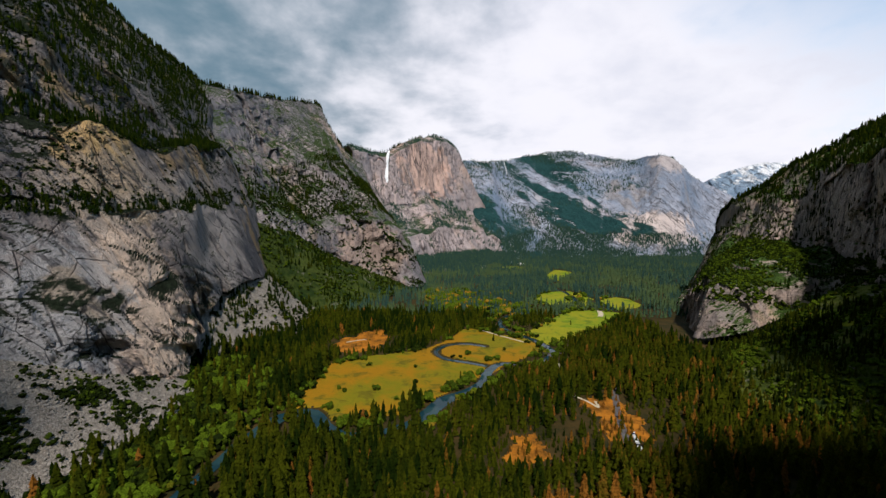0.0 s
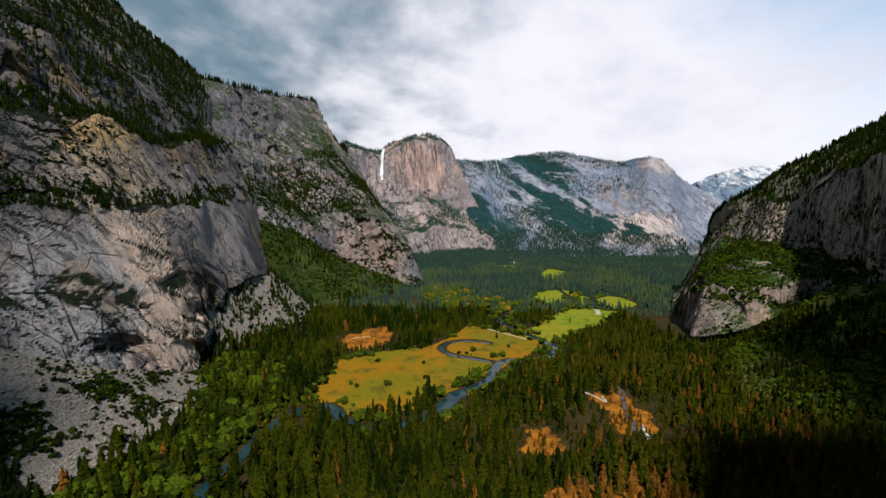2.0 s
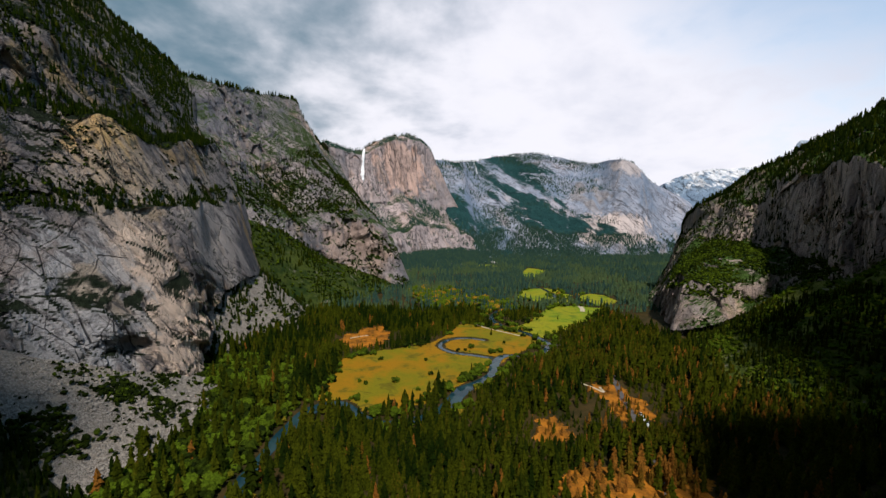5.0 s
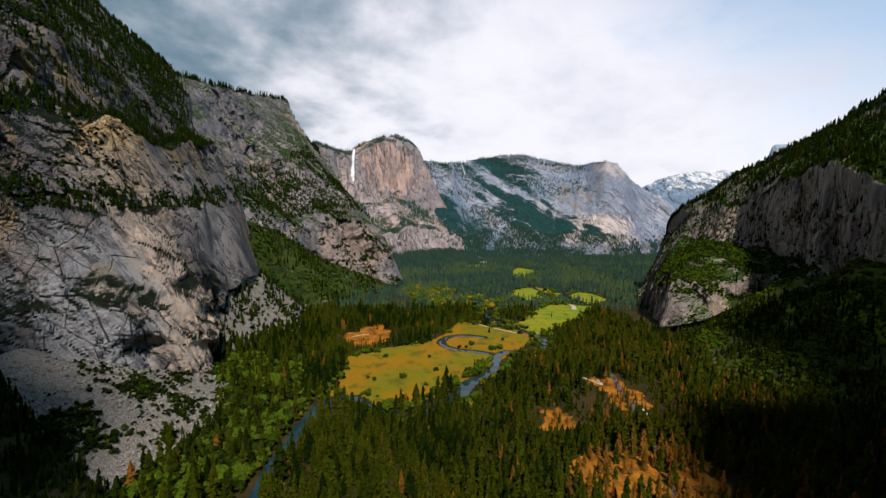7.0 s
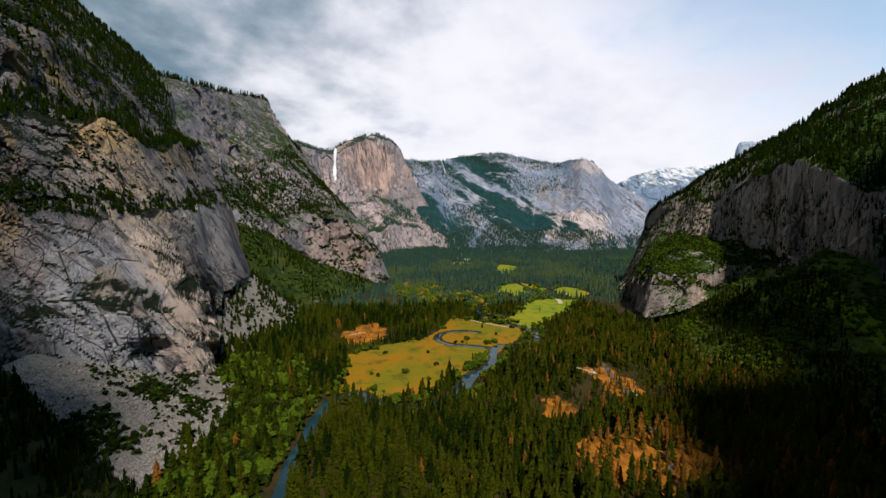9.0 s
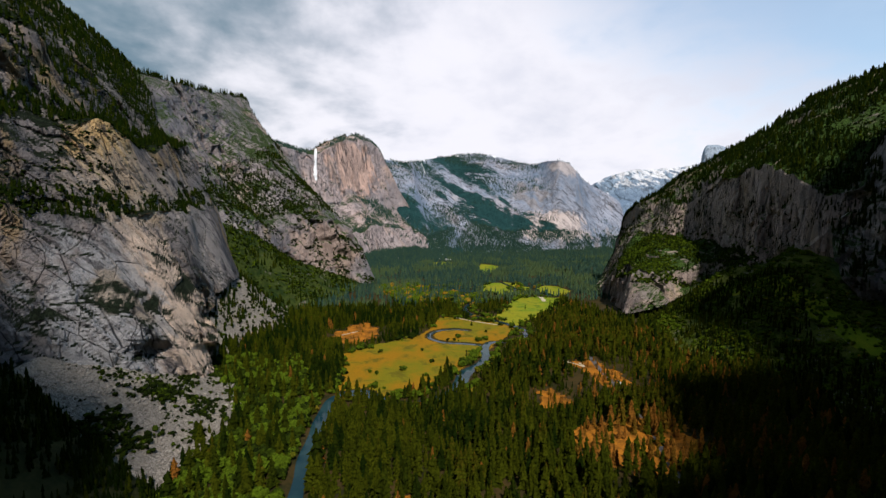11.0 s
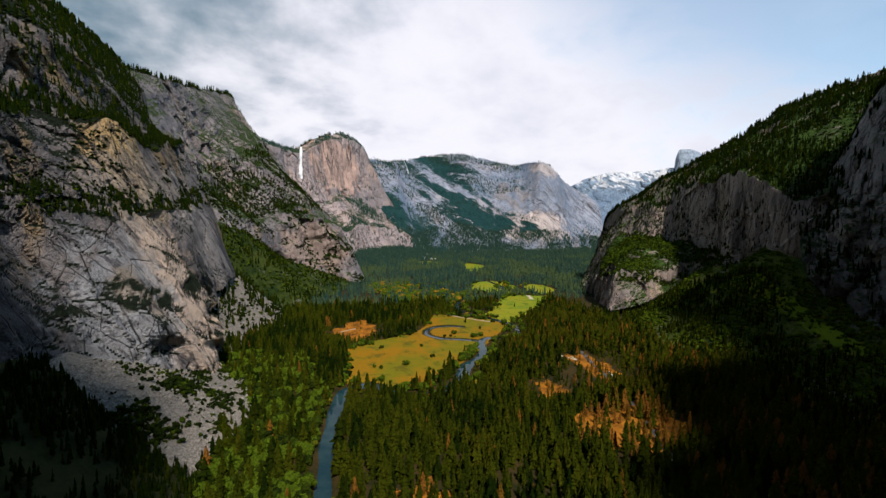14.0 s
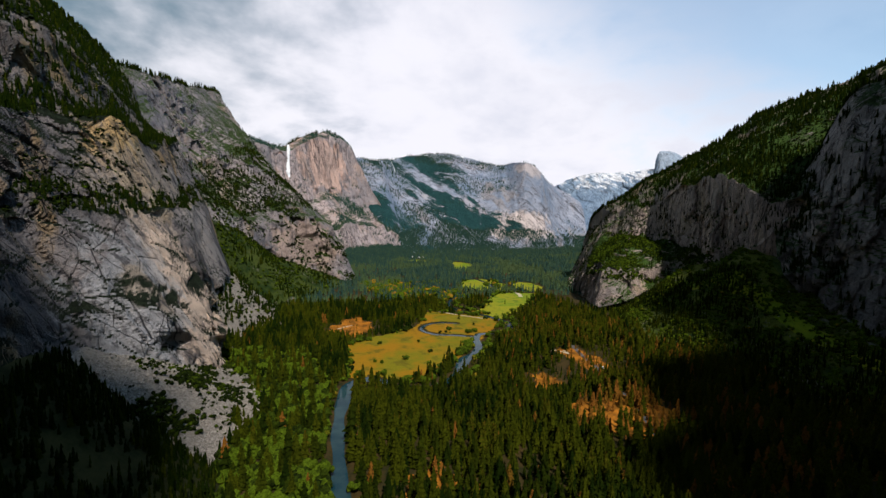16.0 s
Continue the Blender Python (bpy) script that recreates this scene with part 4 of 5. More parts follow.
p = p[inside(p, edges["meadow"]) & (away(p, river_line) > 22) & (rng.uniform(size=len(p)) < 0.008 + 0.16 * np.clip(clump(p, 45, 55) - 0.4, 0, 1))]
planting("thicket", CROWNS, np.c_[p, ground_height(p)], rng.uniform(3, 9, len(p)), rng.uniform(0.05, 0.5, len(p)), SCRUB, "scattered bushes on the meadow", "thicket")

# the floor further up the valley
p = jittered(-300, 2300, 1050, 3050, 10.5)
keep = (p[:, 0] > left_edge(p[:, 1]) - 70) & (p[:, 0] < 620 + 0.82 * (p[:, 1] - 900)) & (rng.uniform(size=len(p)) > open_ground(p)) & (rng.uniform(size=len(p)) < 0.72 + 0.6 * clump(p, 90, 41))
p = p[keep]
pale = np.clip(clump(p, 130, 61) * 1.4, 0, 1) * (p[:, 1] < 2300)
planting("forest", SMALL, np.c_[p, np.full(len(p), -0.5)], np.clip(rng.normal(23, 6, len(p)), 8, 38), np.clip(0.14 + 0.15 * rng.normal(size=len(p)) + 0.6 * pale, 0, 0.7), NEEDLES_HAZED,
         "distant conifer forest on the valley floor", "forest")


gold = jittered(-60, 240, 1060, 1420, 12.0)
gold = gold[(gold[:, 0] > left_edge(gold[:, 1]) + 20) & (open_ground(gold) < 0.5) & (rng.uniform(size=len(gold)) < 0.30 + 0.9 * clump(gold, 70, 19))]
planting("thicket", CROWNS, np.c_[gold, np.full(len(gold), -0.3)], rng.uniform(9, 19, len(gold)), np.clip(0.55 + 0.25 * rng.normal(size=len(gold)), 0, 1), SCRUB, "golden-green broadleaf trees among conifers", "thicket")


def slope_sites(grid, count, least, rows=(0.0, 1.0), seed=0, patch=90.0, full=0.0, columns=(0.0, 1.0), shear=(0, 0)):
    """Places on a hillside where its surface is flat enough for plants."""
    a, b = int(rows[0] * (grid.shape[1] - 1)), int(rows[1] * (grid.shape[1] - 1))
    c, d = int(columns[0] * (grid.shape[0] - 1)), int(columns[1] * (grid.shape[0] - 1))
    g = grid[c:d + 1, a:b + 1]
    e1, e2 = g[1:, :-1] - g[:-1, :-1], g[:-1, 1:] - g[:-1, :-1]
    nrm = np.cross(e1, e2)
    area = np.linalg.norm(nrm, axis=2) + 1e-9
    up = np.abs(nrm[..., 2]) / area
    mid = g[:-1, :-1].reshape(-1, 3)
    w = area.ravel() * (up.ravel() > least) * np.clip(0.45 + full + 1.3 * fractal((mid + np.c_[mid[:, 2:] * np.array(shear), np.zeros(len(mid))]) / patch, 3, seed), 0, 1)
    k = rng.choice(len(w), count, p=w / w.sum())
    u, v = rng.uniform(size=(2, count, 1))
    return mid[k] + u * e1.reshape(-1, 3)[k] + v * e2.reshape(-1, 3)[k] - (0, 0, 0.6)


def crest_sites(grid, count, row, seed=0):
    k = rng.uniform(0, grid.shape[0] - 1.001, count)
    i = k.astype(int)
    f = (k - i)[:, None]
    spread = rng.uniform(0, 3.0, count).astype(int)
    r = np.clip(row - 1 - spread, 0, grid.shape[1] - 1)
    q = grid[i, r] * (1 - f) + grid[i + 1, r] * f
    return q[np.clip(0.6 + 1.2 * fractal(q / 60, 2, seed), 0, 1) > rng.uniform(size=count)] - (0, 0, 1.0)


def clothe(name, shapes, sites, low, high, tint, mat, label, category="forest", widths=None):
    n = len(sites)
    return planting(name, shapes, sites, rng.uniform(low, high, n), np.clip(tint + 0.16 * rng.normal(size=n), 0, 0.75), mat, label, category, widths)


G = SLOPES
clothe("cliff_trees", SMALL, slope_sites(G["cliff"], 7500, 0.40, (0.44, 0.99), 5, 110, 0.35), 7, 19, 0.0, NEEDLES, "dark conifers on the upper slope of the cliff")
clothe("cliff_trees", SMALL, slope_sites(G["cliff"], 4200, 0.25, (0.38, 0.465), 55, 70, 0.4), 7, 17, 0.0, NEEDLES, "dark wood on the bench above the stained wall")
clothe("cliff_scrub", TUFTS, slope_sites(G["cliff"], 13000, 0.45, (0.26, 0.99), 6, 70, 0.15), 2, 6, 0.0, SCRUB, "dark scrub rooted in cracks of the cliff", "scrub")
clothe("ledge_trees", MIDDLE, slope_sites(G["cliff"], 1100, 0.20, (0.235, 0.275), 32, 60, 0.0), 5, 12, 0.0, NEEDLES, "dark trees standing along the ledge of the cliff")
clothe("ledge_scrub", BUSHES, slope_sites(G["cliff"], 900, 0.30, (0.238, 0.275), 33, 40, 0.1), 2, 6, 0.0, SCRUB, "dark bushes along the ledge of the cliff", "scrub")
clothe("crest_trees", MIDDLE, crest_sites(G["cliff"], 900, 330, 2), 10, 24, 0.05, NEEDLES, "conifers along the cliff's skyline")
clothe("talus_scrub", BUSHES, slope_sites(G["talus"], 450, 0.3, (0.0, 0.9), 9, 40, -0.1), 1.6, 5.5, 0.0, SCRUB, "dark bushes scattered over the talus", "scrub")
clothe("talus_scrub", BUSHES, slope_sites(G["talus"], 1100, 0.3, (0.0, 0.6), 31, 45, -0.15), 1.8, 6.5, 0.0, SCRUB, "dense dark bushes on the lower talus", "scrub")
clothe("talus_wood", SMALL, slope_sites(G["wooded_talus"], 5200, 0.3, (0.0, 0.95), 10, 60, 0.7), 7, 17, 0.02, NEEDLES, "dark wood over the near talus")
clothe("slope_scrub", SHRUBS, slope_sites(G["scrub_slope"], 420, 0.3, (0.0, 0.98), 11, 60, 0.3), 2.5, 8, 0.10, SCRUB, "green scrub on the slope below the cliff", "scrub")
clothe("slope_trees", MIDDLE, slope_sites(G["scrub_slope"], 260, 0.3, (0.0, 0.9), 12, 50, 0.0), 9, 20, 0.1, NEEDLES, "conifers on the slope below the cliff")
clothe("green_scrub", SHRUBS, slope_sites(G["green_slope"], 1500, 0.3, (0.0, 0.98), 22, 60, 0.2), 3, 8, 0.22, SCRUB, "green scrub on the slope between the cliffs", "scrub")
clothe("green_trees", MIDDLE, slope_sites(G["green_slope"], 500, 0.3, (0.0, 0.9), 23, 70, 0.0), 9, 19, 0.12, NEEDLES, "conifers on the slope between the cliffs")
clothe("ridge_scrub", TUFTS, slope_sites(G["ridge"], 2600, 0.35, (0.0, 0.24), 37, 60, 0.0), 3, 8, 0.05, SCRUB, "olive scrub on the broken prow of the ridge", "scrub")
clothe("ridge_scrub", TUFTS, slope_sites(G["ridge"], 4500, 0.45, (0.24, 0.52), 13, 120, 0.2), 3, 8, 0.02, SCRUB, "olive scrub on the ridge", "scrub")
clothe("ridge_trees", SMALL, slope_sites(G["ridge"], 2600, 0.45, (0.24, 0.56), 14, 120, 0.05), 8, 17, 0.1, NEEDLES, "conifers on the benches of the ridge")
clothe("crest_trees", SMALL, crest_sites(G["ridge"], 700, 210, 4), 10, 22, 0.05, NEEDLES, "conifers along the ridge's skyline")
clothe("falls_trees", SMALL, slope_sites(G["falls_cliff"], 3800, 0.60, (0.0, 0.99), 15, 150, 0.1), 10, 22, 0.05, NEEDLES_HAZED, "conifers on the benches below the falls")
clothe("crest_trees", SMALL, crest_sites(G["falls_cliff"], 420, 215, 5), 11, 24, 0.05, NEEDLES, "conifers on the rim beside the falls")
clothe("mountain_trees", SMALL, slope_sites(G["mountain"], 5500, 0.60, (0.0, 0.99), 16, (420, 420, 130), -0.25, shear=(0.9, 0)), 11, 24, 0.05, NEEDLES_HAZED, "conifers in bands across the far mountain")
clothe("mountain_trees", SMALL, slope_sites(G["mountain"], 10000, 0.1, (0.0, 0.17), 26, 200, 0.6), 12, 26, 0.03, NEEDLES_HAZED, "dark forest apron below the far mountain")
clothe("falls_trees", SMALL, slope_sites(G["falls_cliff"], 5500, 0.1, (0.0, 0.16), 27, 150, 0.5), 12, 24, 0.06, NEEDLES_HAZED, "dark forest apron below the falls")
clothe("butte_trees", SMALL, slope_sites(G["butte"], 9000, 0.45, (0.55, 0.99), 17, 90, 0.45), 8, 18, 0.02, NEEDLES, "dark conifers on the butte's upper slopes")
clothe("butte_trees", SMALL, slope_sites(G["butte"], 1500, 0.45, (0.12, 0.60), 30, 60, 0.0), 6, 14, 0.06, NEEDLES, "conifers on the benches of the butte")
clothe("butte_trees", SMALL, slope_sites(G["butte"], 1500, 0.12, (0.36, 0.62), 38, 45, -0.1), 5, 12, 0.04, NEEDLES, "dark trees rooted in the butte's cliff")
clothe("butte_bushes", SHRUBS, slope_sites(G["butte"], 4500, 0.40, (0.10, 0.38), 28, 60, 0.4, (0.25, 0.85)), 2.5, 7, 0.28, SCRUB, "bright green bushes below the butte's cliff", "scrub")
clothe("butte_scrub", TUFTS, slope_sites(G["butte"], 7000, 0.50, (0.0, 0.99), 18, 70, 0.2), 2, 6, 0.05, SCRUB, "olive scrub on the butte", "scrub")
clothe("crest_trees", MIDDLE, crest_sites(G["butte"], 700, 220, 6), 11, 22, 0.05, NEEDLES, "conifers along the butte's skyline")
clothe("shade_trees", SMALL, slope_sites(G["cliff_with_shade_wall"], 3600, 0.35, (0.0, 0.99), 19, 90, 0.3, (0.0, 0.45)), 9, 22, 0.0, NEEDLES, "dark conifers on the shaded cliff")
clothe("fan_trees", SMALL, slope_sites(G["wooded_fan"], 3000, 0.3, (0.0, 0.75), 20, 70, 0.25), 8, 19, 0.22, NEEDLES, "conifers on the wooded slope")
clothe("fan_trees", SMALL, slope_sites(G["wooded_fan"], 1400, 0.3, (0.0, 0.99), 29, 70, 0.4, (0.5, 1.0)), 8, 19, 0.08, NEEDLES, "dark conifers on the shaded end of the wooded slope")
clothe("fan_scrub", SHRUBS, slope_sites(G["wooded_fan"], 4200, 0.3, (0.1, 0.99), 21, 60, 0.3, (0.0, 0.55)), 3, 8, 0.5, SCRUB, "bright green bushes on the wooded slope", "scrub")


# a grassy chute with pale blocks along the crest of the shaded slope
strip = G["wooded_fan"][18:92, 44:60].copy()
u, v = np.meshgrid(np.linspace(0, 1, strip.shape[0]), np.linspace(-1, 1, strip.shape[1]), indexing="ij")
strip[..., 2] += 1.8 - 3.4 * np.abs(v + 0.5 * fractal(np.stack([u * 9, v * 0.4, u * 0], -1), 2, 63)) ** 2
tagged(sheet("grassy_chute", strip, GRASS_FRESH, True), "yellow-green grassy chute on the wooded slope", "slope", kind="structure")

# the waterfalls
def falling(grid, rim, x, z0, z1, width, label, seed, out=9.0):
    """Water that hangs a little in front of a wall's surface, spreading as it drops."""
    col = int(np.argmin(np.abs(grid[:, rim, 0] - x)))
    line = grid[col - 4:col + 5, :rim + 1].copy()
    line = np.c_[line[4, :, 0], line[..., 1].min(0), line[4, :, 2]]
    rows, cols = 60, 9
    z = np.linspace(z0, z1, rows)
    u, across = np.linspace(0, 1, rows), np.linspace(-1, 1, cols)
    order = np.argsort(line[:, 2])
    near_y = np.minimum.accumulate(np.interp(z, line[order, 2], line[order, 1])) - out
    mid_x = np.interp(z, line[order, 2], line[order, 0]).mean() * 0.5 + x * 0.5
    w = width * (0.55 + 0.75 * u ** 0.8)
    q = np.stack(np.broadcast_arrays(across[None, :] * 2.1, z[:, None] / 60, np.full((1, 1), float(seed))), -1)
    jag = fractal(q, 3, seed)
    g = np.empty((rows, cols, 3))
    g[..., 0] = mid_x + across[None, :] * w[:, None] * (1 + 0.35 * jag) / 2
    g[..., 1] = near_y[:, None] - 4 * (1 - across[None, :] ** 2) + 2.5 * jag
    g[..., 2] = z[:, None] + 5 * jag * np.sin(u * 3.14)[:, None]
    return tagged(sheet("waterfall", g, FOAM, True), label, "waterfall")


falling(G["falls_cliff"], 214, -338, 640, 385, 18, "tall white waterfall dropping over the cliff", 2)
falling(G["mountain"], 239, 500, 735, 610, 4, "thin white waterfall on the far mountain", 5)

# ---- single trees near the camera's way ----
def part(name, points, faces, mat, parent, label="", tint=None):
    ob = raw(name, np.asarray(points, float), np.asarray(faces), mat, False, parent, tint)
    if label:
        ob["label"] = label
    return ob


def conifer(seed, tint):
    """A conifer of one metre: tapered trunk and a crown of ragged, drooping tiers."""
    tree = new("conifer")
    r = np.random.default_rng(seed)
    pts, tri = [], []
    for z, w in ((0.0, 0.022), (0.12, 0.015), (0.5, 0.010), (0.93, 0.002)):
        pts += [(w * math.cos(a * 1.0472), w * math.sin(a * 1.0472), z) for a in range(6)]
    for k in range(3):
        for a in range(6):
            b = (a + 1) % 6
            tri += [(6 * k + a, 6 * k + b, 6 * k + 6 + b), (6 * k + a, 6 * k + 6 + b, 6 * k + 6 + a)]
    part("trunk", pts, tri, BARK, tree)
    p, f, tone = conifer_shape(14, 11, seed, False, r.uniform(0.16, 0.21))
    part("crown", p, f, NEEDLES, tree, "", np.clip(tint + tone + 0.05 * r.normal(size=len(p)), 0, 1))
    return tree


kinds = [(conifer(700 + k, t), t) for k, t in enumerate((0.0, 0.08, 0.16, 0.24, 0.34, 0.45, 0.55, 0.65, 0.85, 0.97))]
for k, (tree, t) in enumerate(kinds):
    tagged(tree, "tall rust-brown dead conifer in the forest" if t > 0.7 else "tall olive-green conifer in the forest" if t > 0.3 else "tall dark green conifer in the forest",
           "tree", "conifers of the near forest")
unused = set(range(len(kinds)))
for i in chosen:
    k = int(np.argmin([abs(t - tint[i]) for _, t in kinds]))
    m = Matrix.LocRotScale(Vector(pos[i]), Euler((0, 0, rng.uniform(0, 6.28))), Vector((1, 1, 1)) * h[i])
    if k in unused:
        unused.discard(k)
        kinds[k][0].matrix_basis = m
    else:
        tree = copy_thing(kinds[k][0], Matrix.Identity(4))
        tree.matrix_basis = m
for k in unused:
    x, y = -20 + 14 * k, 175.0
    kinds[k][0].matrix_basis = Matrix.LocRotScale((x, y, -0.3), None, (24, 24, 24))

# ---- boulders ----


def boulder_shape(seed):
    r = np.random.default_rng(seed)
    bm = bmesh.new()
    bmesh.ops.create_icosphere(bm, subdivisions=2, radius=0.5)
    for v in bm.verts:
        d = v.co.normalized()
        q = max(abs(d.x) * r.uniform(0.98, 1.02), abs(d.y), abs(d.z))
        v.co *= (0.62 + 0.38 * (0.8 / q)) * (1 + 0.18 * noise.noise(d * 1.7 + Vector((seed, 0, 0))))
        v.co.z *= 0.75
    mesh = bpy.data.meshes.new("boulder")
    bm.to_mesh(mesh)
    bm.free()
    mesh.materials.append(BOULDER)
    return mesh


rocks = [boulder_shape(k) for k in range(6)]
sites = slope_sites(G["talus"], 90, 0.3, (0.02, 0.9), 44, 40, 0.5)
for k, q in enumerate(sites):
    ob = new("boulder", rocks[k % 6])
    size = rng.uniform(1.8, 4.6) * (1.25 if k % 9 == 0 else 1.0)
    ob.matrix_basis = Matrix.LocRotScale(Vector(q) + Vector((0, 0, size * 0.12)), Euler(rng.uniform(0, 0.5, 3)), Vector((size * rng.uniform(0.8, 1.3), size, size)))
    tagged(ob, "pale angular granite boulder lying on the talus", "boulder", "boulders on the talus")


def rock_field(name, grid, count, small, large, label, columns=(0.0, 1.0), rows=(0.02, 0.95)):
    q = slope_sites(grid, count, 0.2, rows, 45, 35, 0.2, columns)
    stone = [bush_shape(1, 900 + k) for k in range(7)]
    stone = [(p - (p.min(0) + p.max(0)) / 2 + (0, 0, 0.25), f, t) for p, f, t in stone]
    n = len(q)
    ob = planting(name, stone, q, small + (large - small) * rng.uniform(0, 1, n) ** 2, rng.uniform(0, 1, n), BOULDER, label, "rubble")
    return ob


rock_field("rubble", G["talus"], 3500, 1.4, 5.2, "large broken granite blocks on the talus")
rock_field("rubble", G["talus"], 6500, 0.7, 2.6, "broken granite blocks covering the talus")
rock_field("rubble", G["wooded_fan"], 900, 1.0, 3.6, "pale granite blocks along the grassy chute", (0.08, 0.60), (0.55, 0.80))
rock_field("rubble", G["wooded_fan"], 500, 2.0, 7.0, "large granite blocks on the shaded slope", (0.40, 0.62), (0.05, 0.35))
rock_field("rubble", G["scrub_slope"], 3600, 0.9, 3.4, "broken granite blocks between scrub")

# ---- the bridge, the tracks and the car park ----
def box(bm, x0, x1, y0, y1, z0, z1):
    v = [bm.verts.new((x, y, z)) for x in (x0, x1) for y in (y0, y1) for z in (z0, z1)]
    for f in ((0, 1, 3, 2), (4, 6, 7, 5), (0, 4, 5, 1), (2, 3, 7, 6), (0, 2, 6, 4), (1, 5, 7, 3)):
        bm.faces.new([v[k] for k in f])


def block_part(name, parent, mat, *sizes, bevel=0.0, label=""):
    bm = bmesh.new()
    for size in sizes:
        box(bm, *size)
    if bevel:
        bmesh.ops.bevel(bm, geom=bm.edges[:], offset=bevel, segments=1, affect="EDGES")
    mesh = bpy.data.meshes.new(name)
    bm.to_mesh(mesh)
    bm.free()
    mesh.materials.append(mat)
    ob = new(name, mesh)
    ob.parent = parent
    if label:
        ob["label"] = label
    return ob


bridge = new("bridge")
block_part("deck", bridge, WEATHERED, (-27, 27, -2.6, 2.6, 2.6, 3.2), bevel=0.1)
for y in (-2.5, 2.5):
    block_part("rail", bridge, WEATHERED, (-27, 27, y - 0.15, y + 0.15, 4.2, 4.5), *[(x - 0.15, x + 0.15, y - 0.15, y + 0.15, 3.2, 4.2) for x in range(-26, 27, 4)])
for x in (-12, 12):
    block_part("pier", bridge, ASPHALT, (x - 1.2, x + 1.2, -2.2, 2.2, -3.2, 2.6), bevel=0.3)
bridge.matrix_basis = pose(196, 748, 0, 0, 0, 4)
tagged(bridge, "dark flat bridge on piers across the river", "bridge")


def track(name, points, width, mat, label, category, z=0.35):
    line = spline(np.array(points, float), 60)
    d = np.gradient(line, axis=0)
    side = np.c_[-d[:, 1], d[:, 0]] / np.linalg.norm(d, axis=1)[:, None]
    top = np.stack([np.c_[line + side * width * k, ground_height(line + side * width * k) + z - (0.5 if abs(k) > 0.49 else 0)] for k in (-0.5, -0.42, 0.42, 0.5)], 1)
    return tagged(sheet(name, top, mat, True), label, category, kind="structure")


track("trail", [(84, 925), (110, 890), (140, 855), (168, 825)], 5, SAND, "pale sandy trail across the meadow", "trail", 0.45)
track("trail", [(182, 572), (195, 553), (204, 534), (207, 552)], 4, SAND, "pale sandy track in a rust-coloured clearing", "trail", 0.5)
track("road", [(262, 640), (238, 560), (222, 515), (208, 460), (196, 420), (170, 340), (120, 240), (70, 120)], 9, ASPHALT, "grey asphalt road through the forest", "road", 0.5)
track("gravel_bar", [(200, 708), (188, 690), (170, 676), (150, 672)], 16, SAND, "pale gravel bar beside the river", "gravel bar", 0.1)
track("gravel_bar", [(402, 1058), (416, 1090), (426, 1130)], 14, SAND, "pale gravel bar in the far meadow", "gravel bar", 0.5)
track("trail", [(-190, 815), (-170, 830), (-155, 838)], 4, SAND, "pale sandy track in a rust-coloured clearing", "trail", 0.5)


def car(paint):
    thing = new("car")
    body = bmesh.new()
    side_view = [(-2.2, 0.35), (2.2, 0.35), (2.25, 0.75), (1.3, 0.95), (0.7, 1.45), (-1.1, 1.48), (-1.9, 1.0), (-2.25, 0.9)]
    left = [body.verts.new((x, -0.9 + (0.14 if z > 1.2 else 0), z)) for x, z in side_view]
    right = [body.verts.new((x, 0.9 - (0.14 if z > 1.2 else 0), z)) for x, z in side_view]
    body.faces.new(left)
    body.faces.new(right[::-1])
    for k in range(len(side_view)):
        q = (k + 1) % len(side_view)
        body.faces.new((left[q], left[k], right[k], right[q]))
    mesh = bpy.data.meshes.new("body")
    body.to_mesh(mesh)
    body.free()
    mesh.materials.append(paint)
    shell = new("body", mesh)
    shell.parent = thing
    block_part("windscreen", thing, GLASSY, (0.72, 1.22, -0.70, 0.70, 1.0, 1.32), label="dark glass windscreen")
    for x in (-1.35, 1.35):
        for y in (-0.92, 0.92):
            bm = bmesh.new()
            bmesh.ops.create_cone(bm, cap_ends=True, segments=14, radius1=0.34, radius2=0.34, depth=0.24, matrix=pose(x, y, 0.34, 90, 0, 0))
            m = bpy.data.meshes.new("wheel")
            bm.to_mesh(m)
            bm.free()
            m.materials.append(TYRE)
            w = new("wheel", m)
            w.parent = thing
    return thing


paints = [(PAINT_WHITE, "white"), (PAINT_DARK, "dark blue"), (PAINT_SILVER, "silver")]
models = []
for k in range(13):
    paint, colour = paints[(0, 2, 1, 0, 0, 2)[k % 6]]
    if k < 3:
        paint, colour = paints[k]
        models.append(car(paint))
        tagged(models[k], colour + " car parked beside the forest road", "car", "cars parked along the road")
        one = models[k]
    else:
        one = copy_thing(models[(0, 2, 1, 0, 0, 2)[k % 6]], Matrix.Identity(4))
    x, y = 213.5 - 0.22 * k * 3.4, 468 - k * 3.4
    g = float(ground_height(np.array([(x + 6.5, y)]))[0])
    one.matrix_basis = pose(x + 6.5, y, g + 0.52, 0, 0, -6 + 4 * (k % 3))


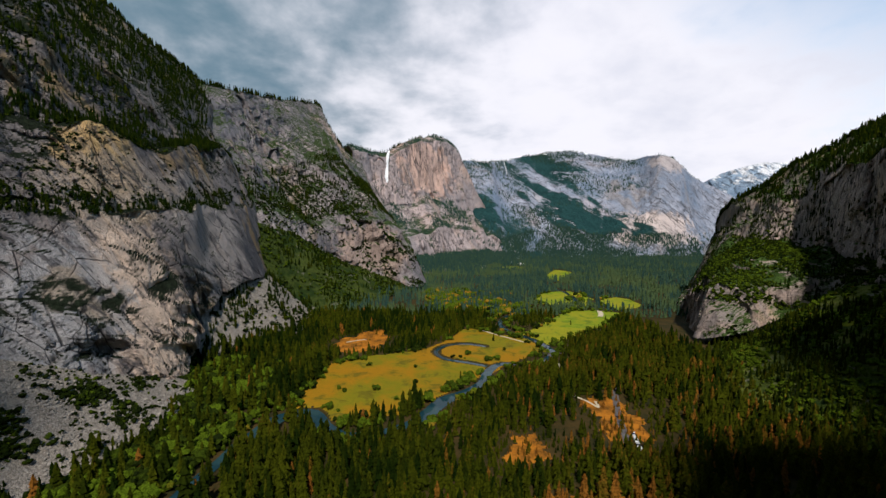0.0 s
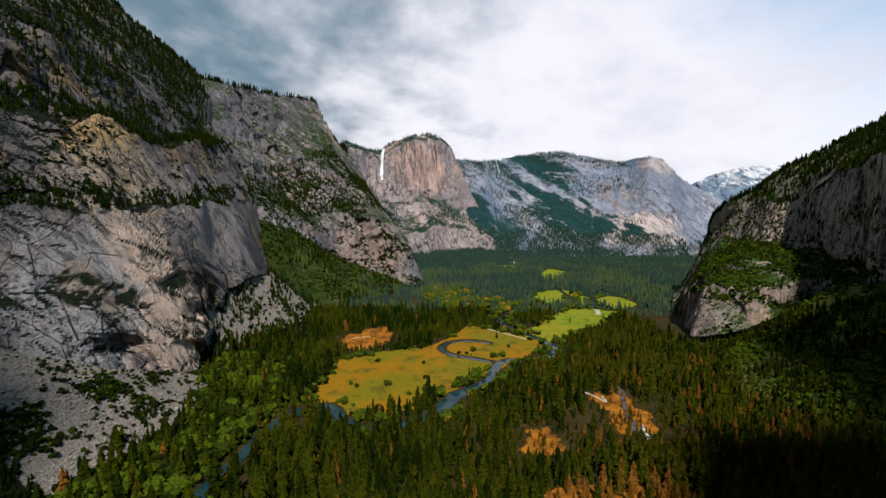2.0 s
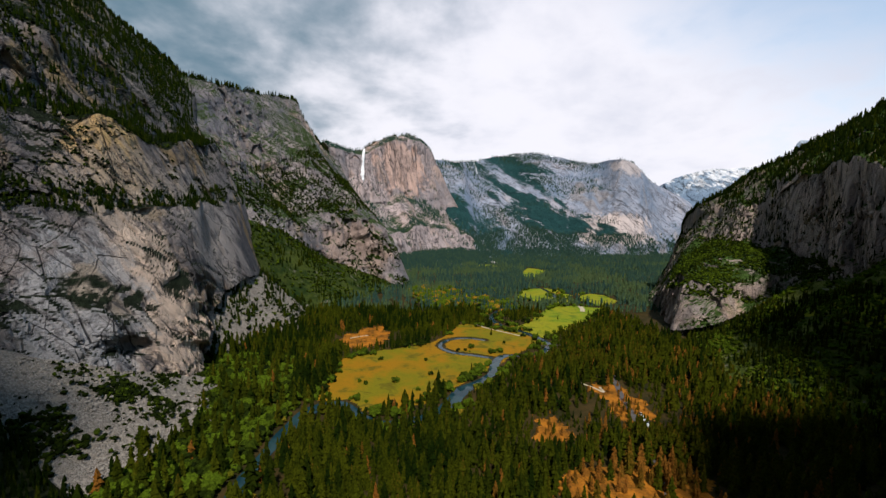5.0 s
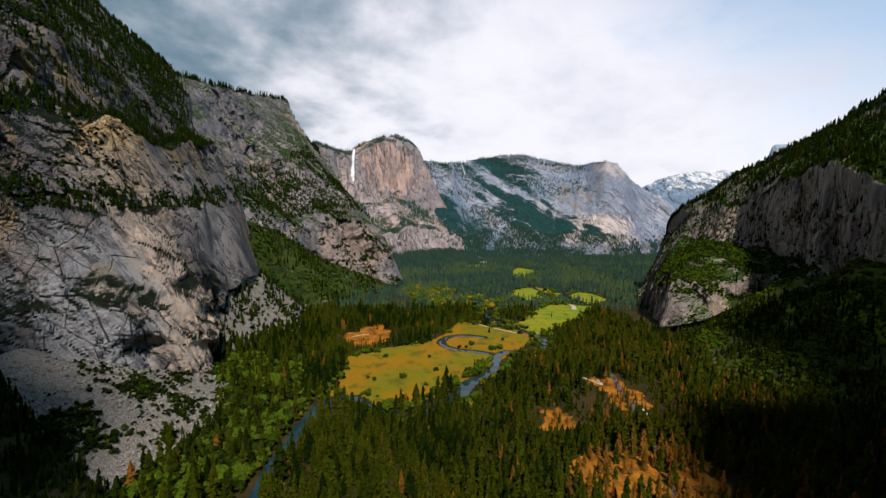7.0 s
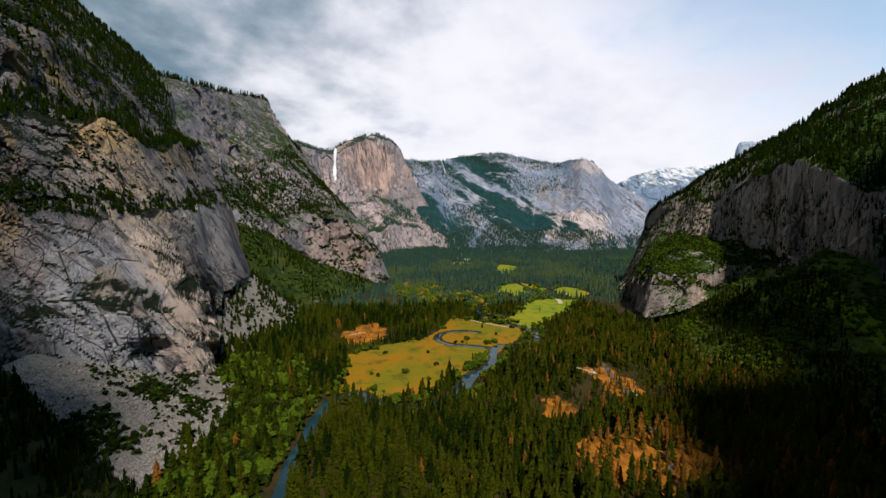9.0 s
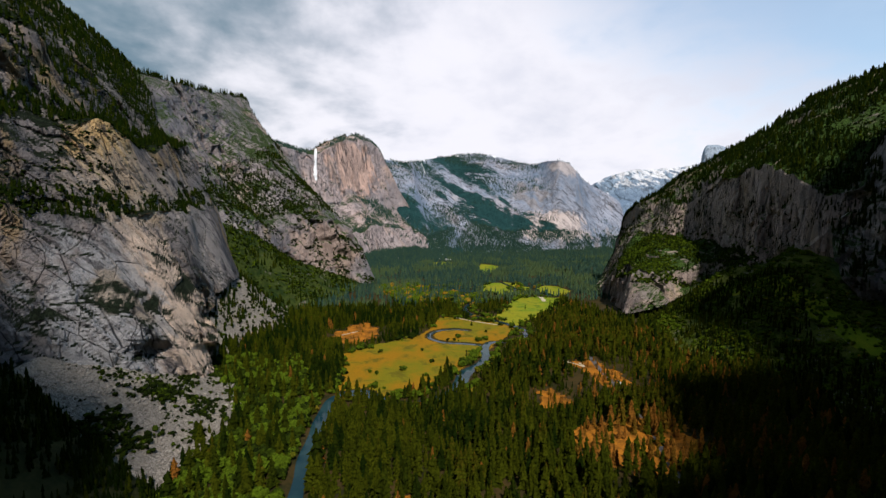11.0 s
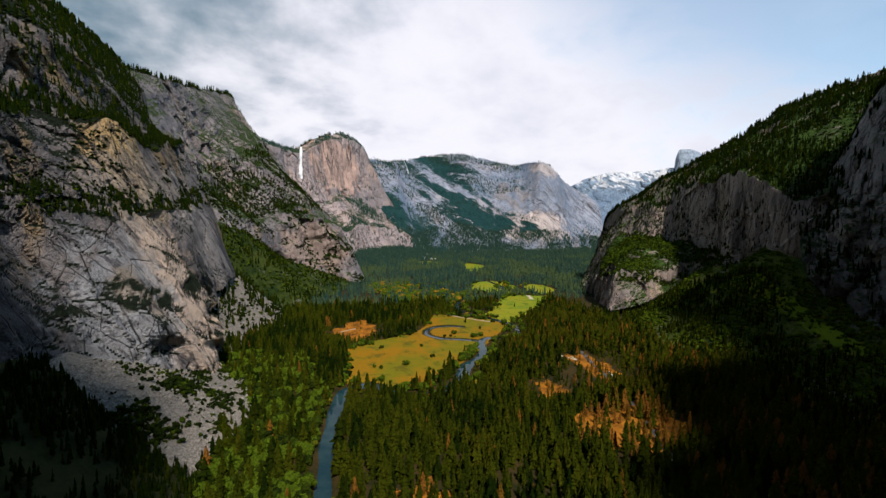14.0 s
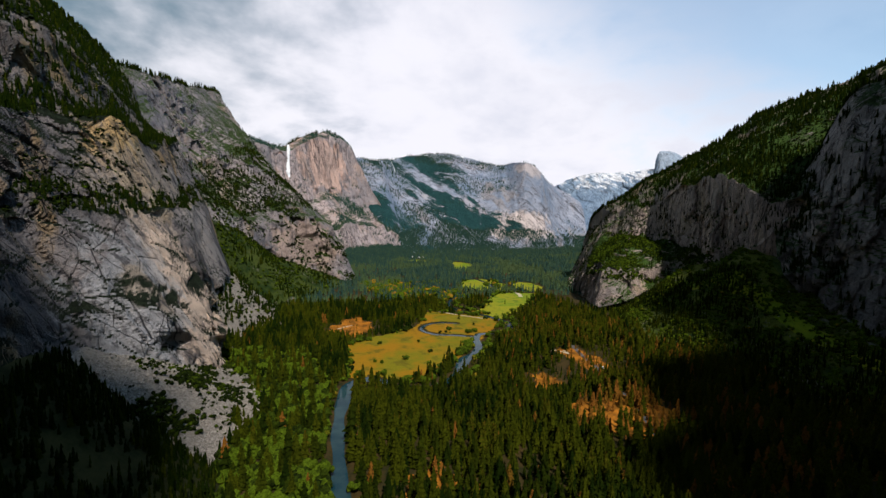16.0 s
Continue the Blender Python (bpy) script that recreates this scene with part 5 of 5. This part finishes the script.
# ---- far lodges ----
def lodge(long, wide, high):
    thing = new("lodge")
    block_part("wall", thing, PALE_WALL, (-long / 2, long / 2, -wide / 2, wide / 2, 0, high))
    bm = bmesh.new()
    a, b, e = long / 2 + 1, wide / 2 + 1.2, high + wide * 0.42
    v = [bm.verts.new(q) for q in ((-a, -b, high - 0.3), (a, -b, high - 0.3), (a, b, high - 0.3), (-a, b, high - 0.3), (-a, 0, e), (a, 0, e))]
    for f in ((0, 1, 5, 4), (2, 3, 4, 5), (0, 4, 3), (1, 2, 5), (0, 3, 2, 1)):
        bm.faces.new([v[k] for k in f])
    mesh = bpy.data.meshes.new("roof")
    bm.to_mesh(mesh)
    bm.free()
    mesh.materials.append(PALE_ROOF)
    new("roof", mesh).parent = thing
    for k in range(int(long / 5)):
        x = -long / 2 + 3 + 5 * k
        block_part("window", thing, GLASSY, (x - 0.8, x + 0.8, -wide / 2 - 0.06, -wide / 2 + 0.02, 1.2, 2.8))
    return thing


first = lodge(34, 14, 7)
first.matrix_basis = pose(310, 2330, 0, 0, 0, 8)
tagged(first, "pale low lodge building among distant trees", "building", "lodges of the distant village")
for x, y, turn in ((372, 2345, -6), (430, 2300, 12), (250, 2290, 20)):
    copy_thing(first, pose(x, y, 0, 0, 0, turn))

# ---- the far half dome ----
DOME = [(3040, 3170, 500, 3185, 3300, 700), (3100, 3110, 500, 3215, 3290, 930), (3180, 3060, 500, 3290, 3260, 962), (3280, 3010, 500, 3390, 3210, 930), (3380, 2950, 480, 3480, 3130, 840)]
half = hillside("rounded_peak", DOME, [(0, 0), (.35, .5), (.6, .8), (.8, .94), (1, 1)], ROCK_PEAK_HAZED, 70, 50, 0.35, back=60, drop=0.6, seed=91, size=2.0)
tagged(half, "bare rounded granite peak far behind the ridge", "mountain")

# snow left in the gullies of the shaded side
def drape(name, grid, at, reach_u, reach_v, mat, label, category, seed):
    """A ragged patch that lies on a hillside round the vertex nearest to a place."""
    i, j = np.unravel_index(np.argmin(((grid - np.array(at)) ** 2).sum(-1)), grid.shape[:2])
    sub = grid[i - reach_u:i + reach_u + 1, j - reach_v:j + reach_v + 1].copy()
    u, v = np.meshgrid(np.linspace(-1, 1, sub.shape[0]), np.linspace(-1, 1, sub.shape[1]), indexing="ij")
    sub += np.array((-0.6, -0.7, 0.5)) * (1.6 - 2.4 * np.hypot(u, v) + 0.9 * fractal(sub / 9, 2, seed))[..., None]
    return tagged(sheet(name, sub, mat, True), label, category)


drape("snow_patch", G["butte"], (648, 456, 258), 3, 6, SNOW, "patch of old snow in a shaded gully", "snow", 5)
drape("snow_patch", G["mountain"], (925, 3890, 850), 3, 4, SNOW, "snow cap on the far mountain's crest", "snow", 7)
drape("snow_patch", G["mountain"], (1231, 3690, 830), 3, 4, SNOW, "snow cap on the far mountain's crest", "snow", 8)
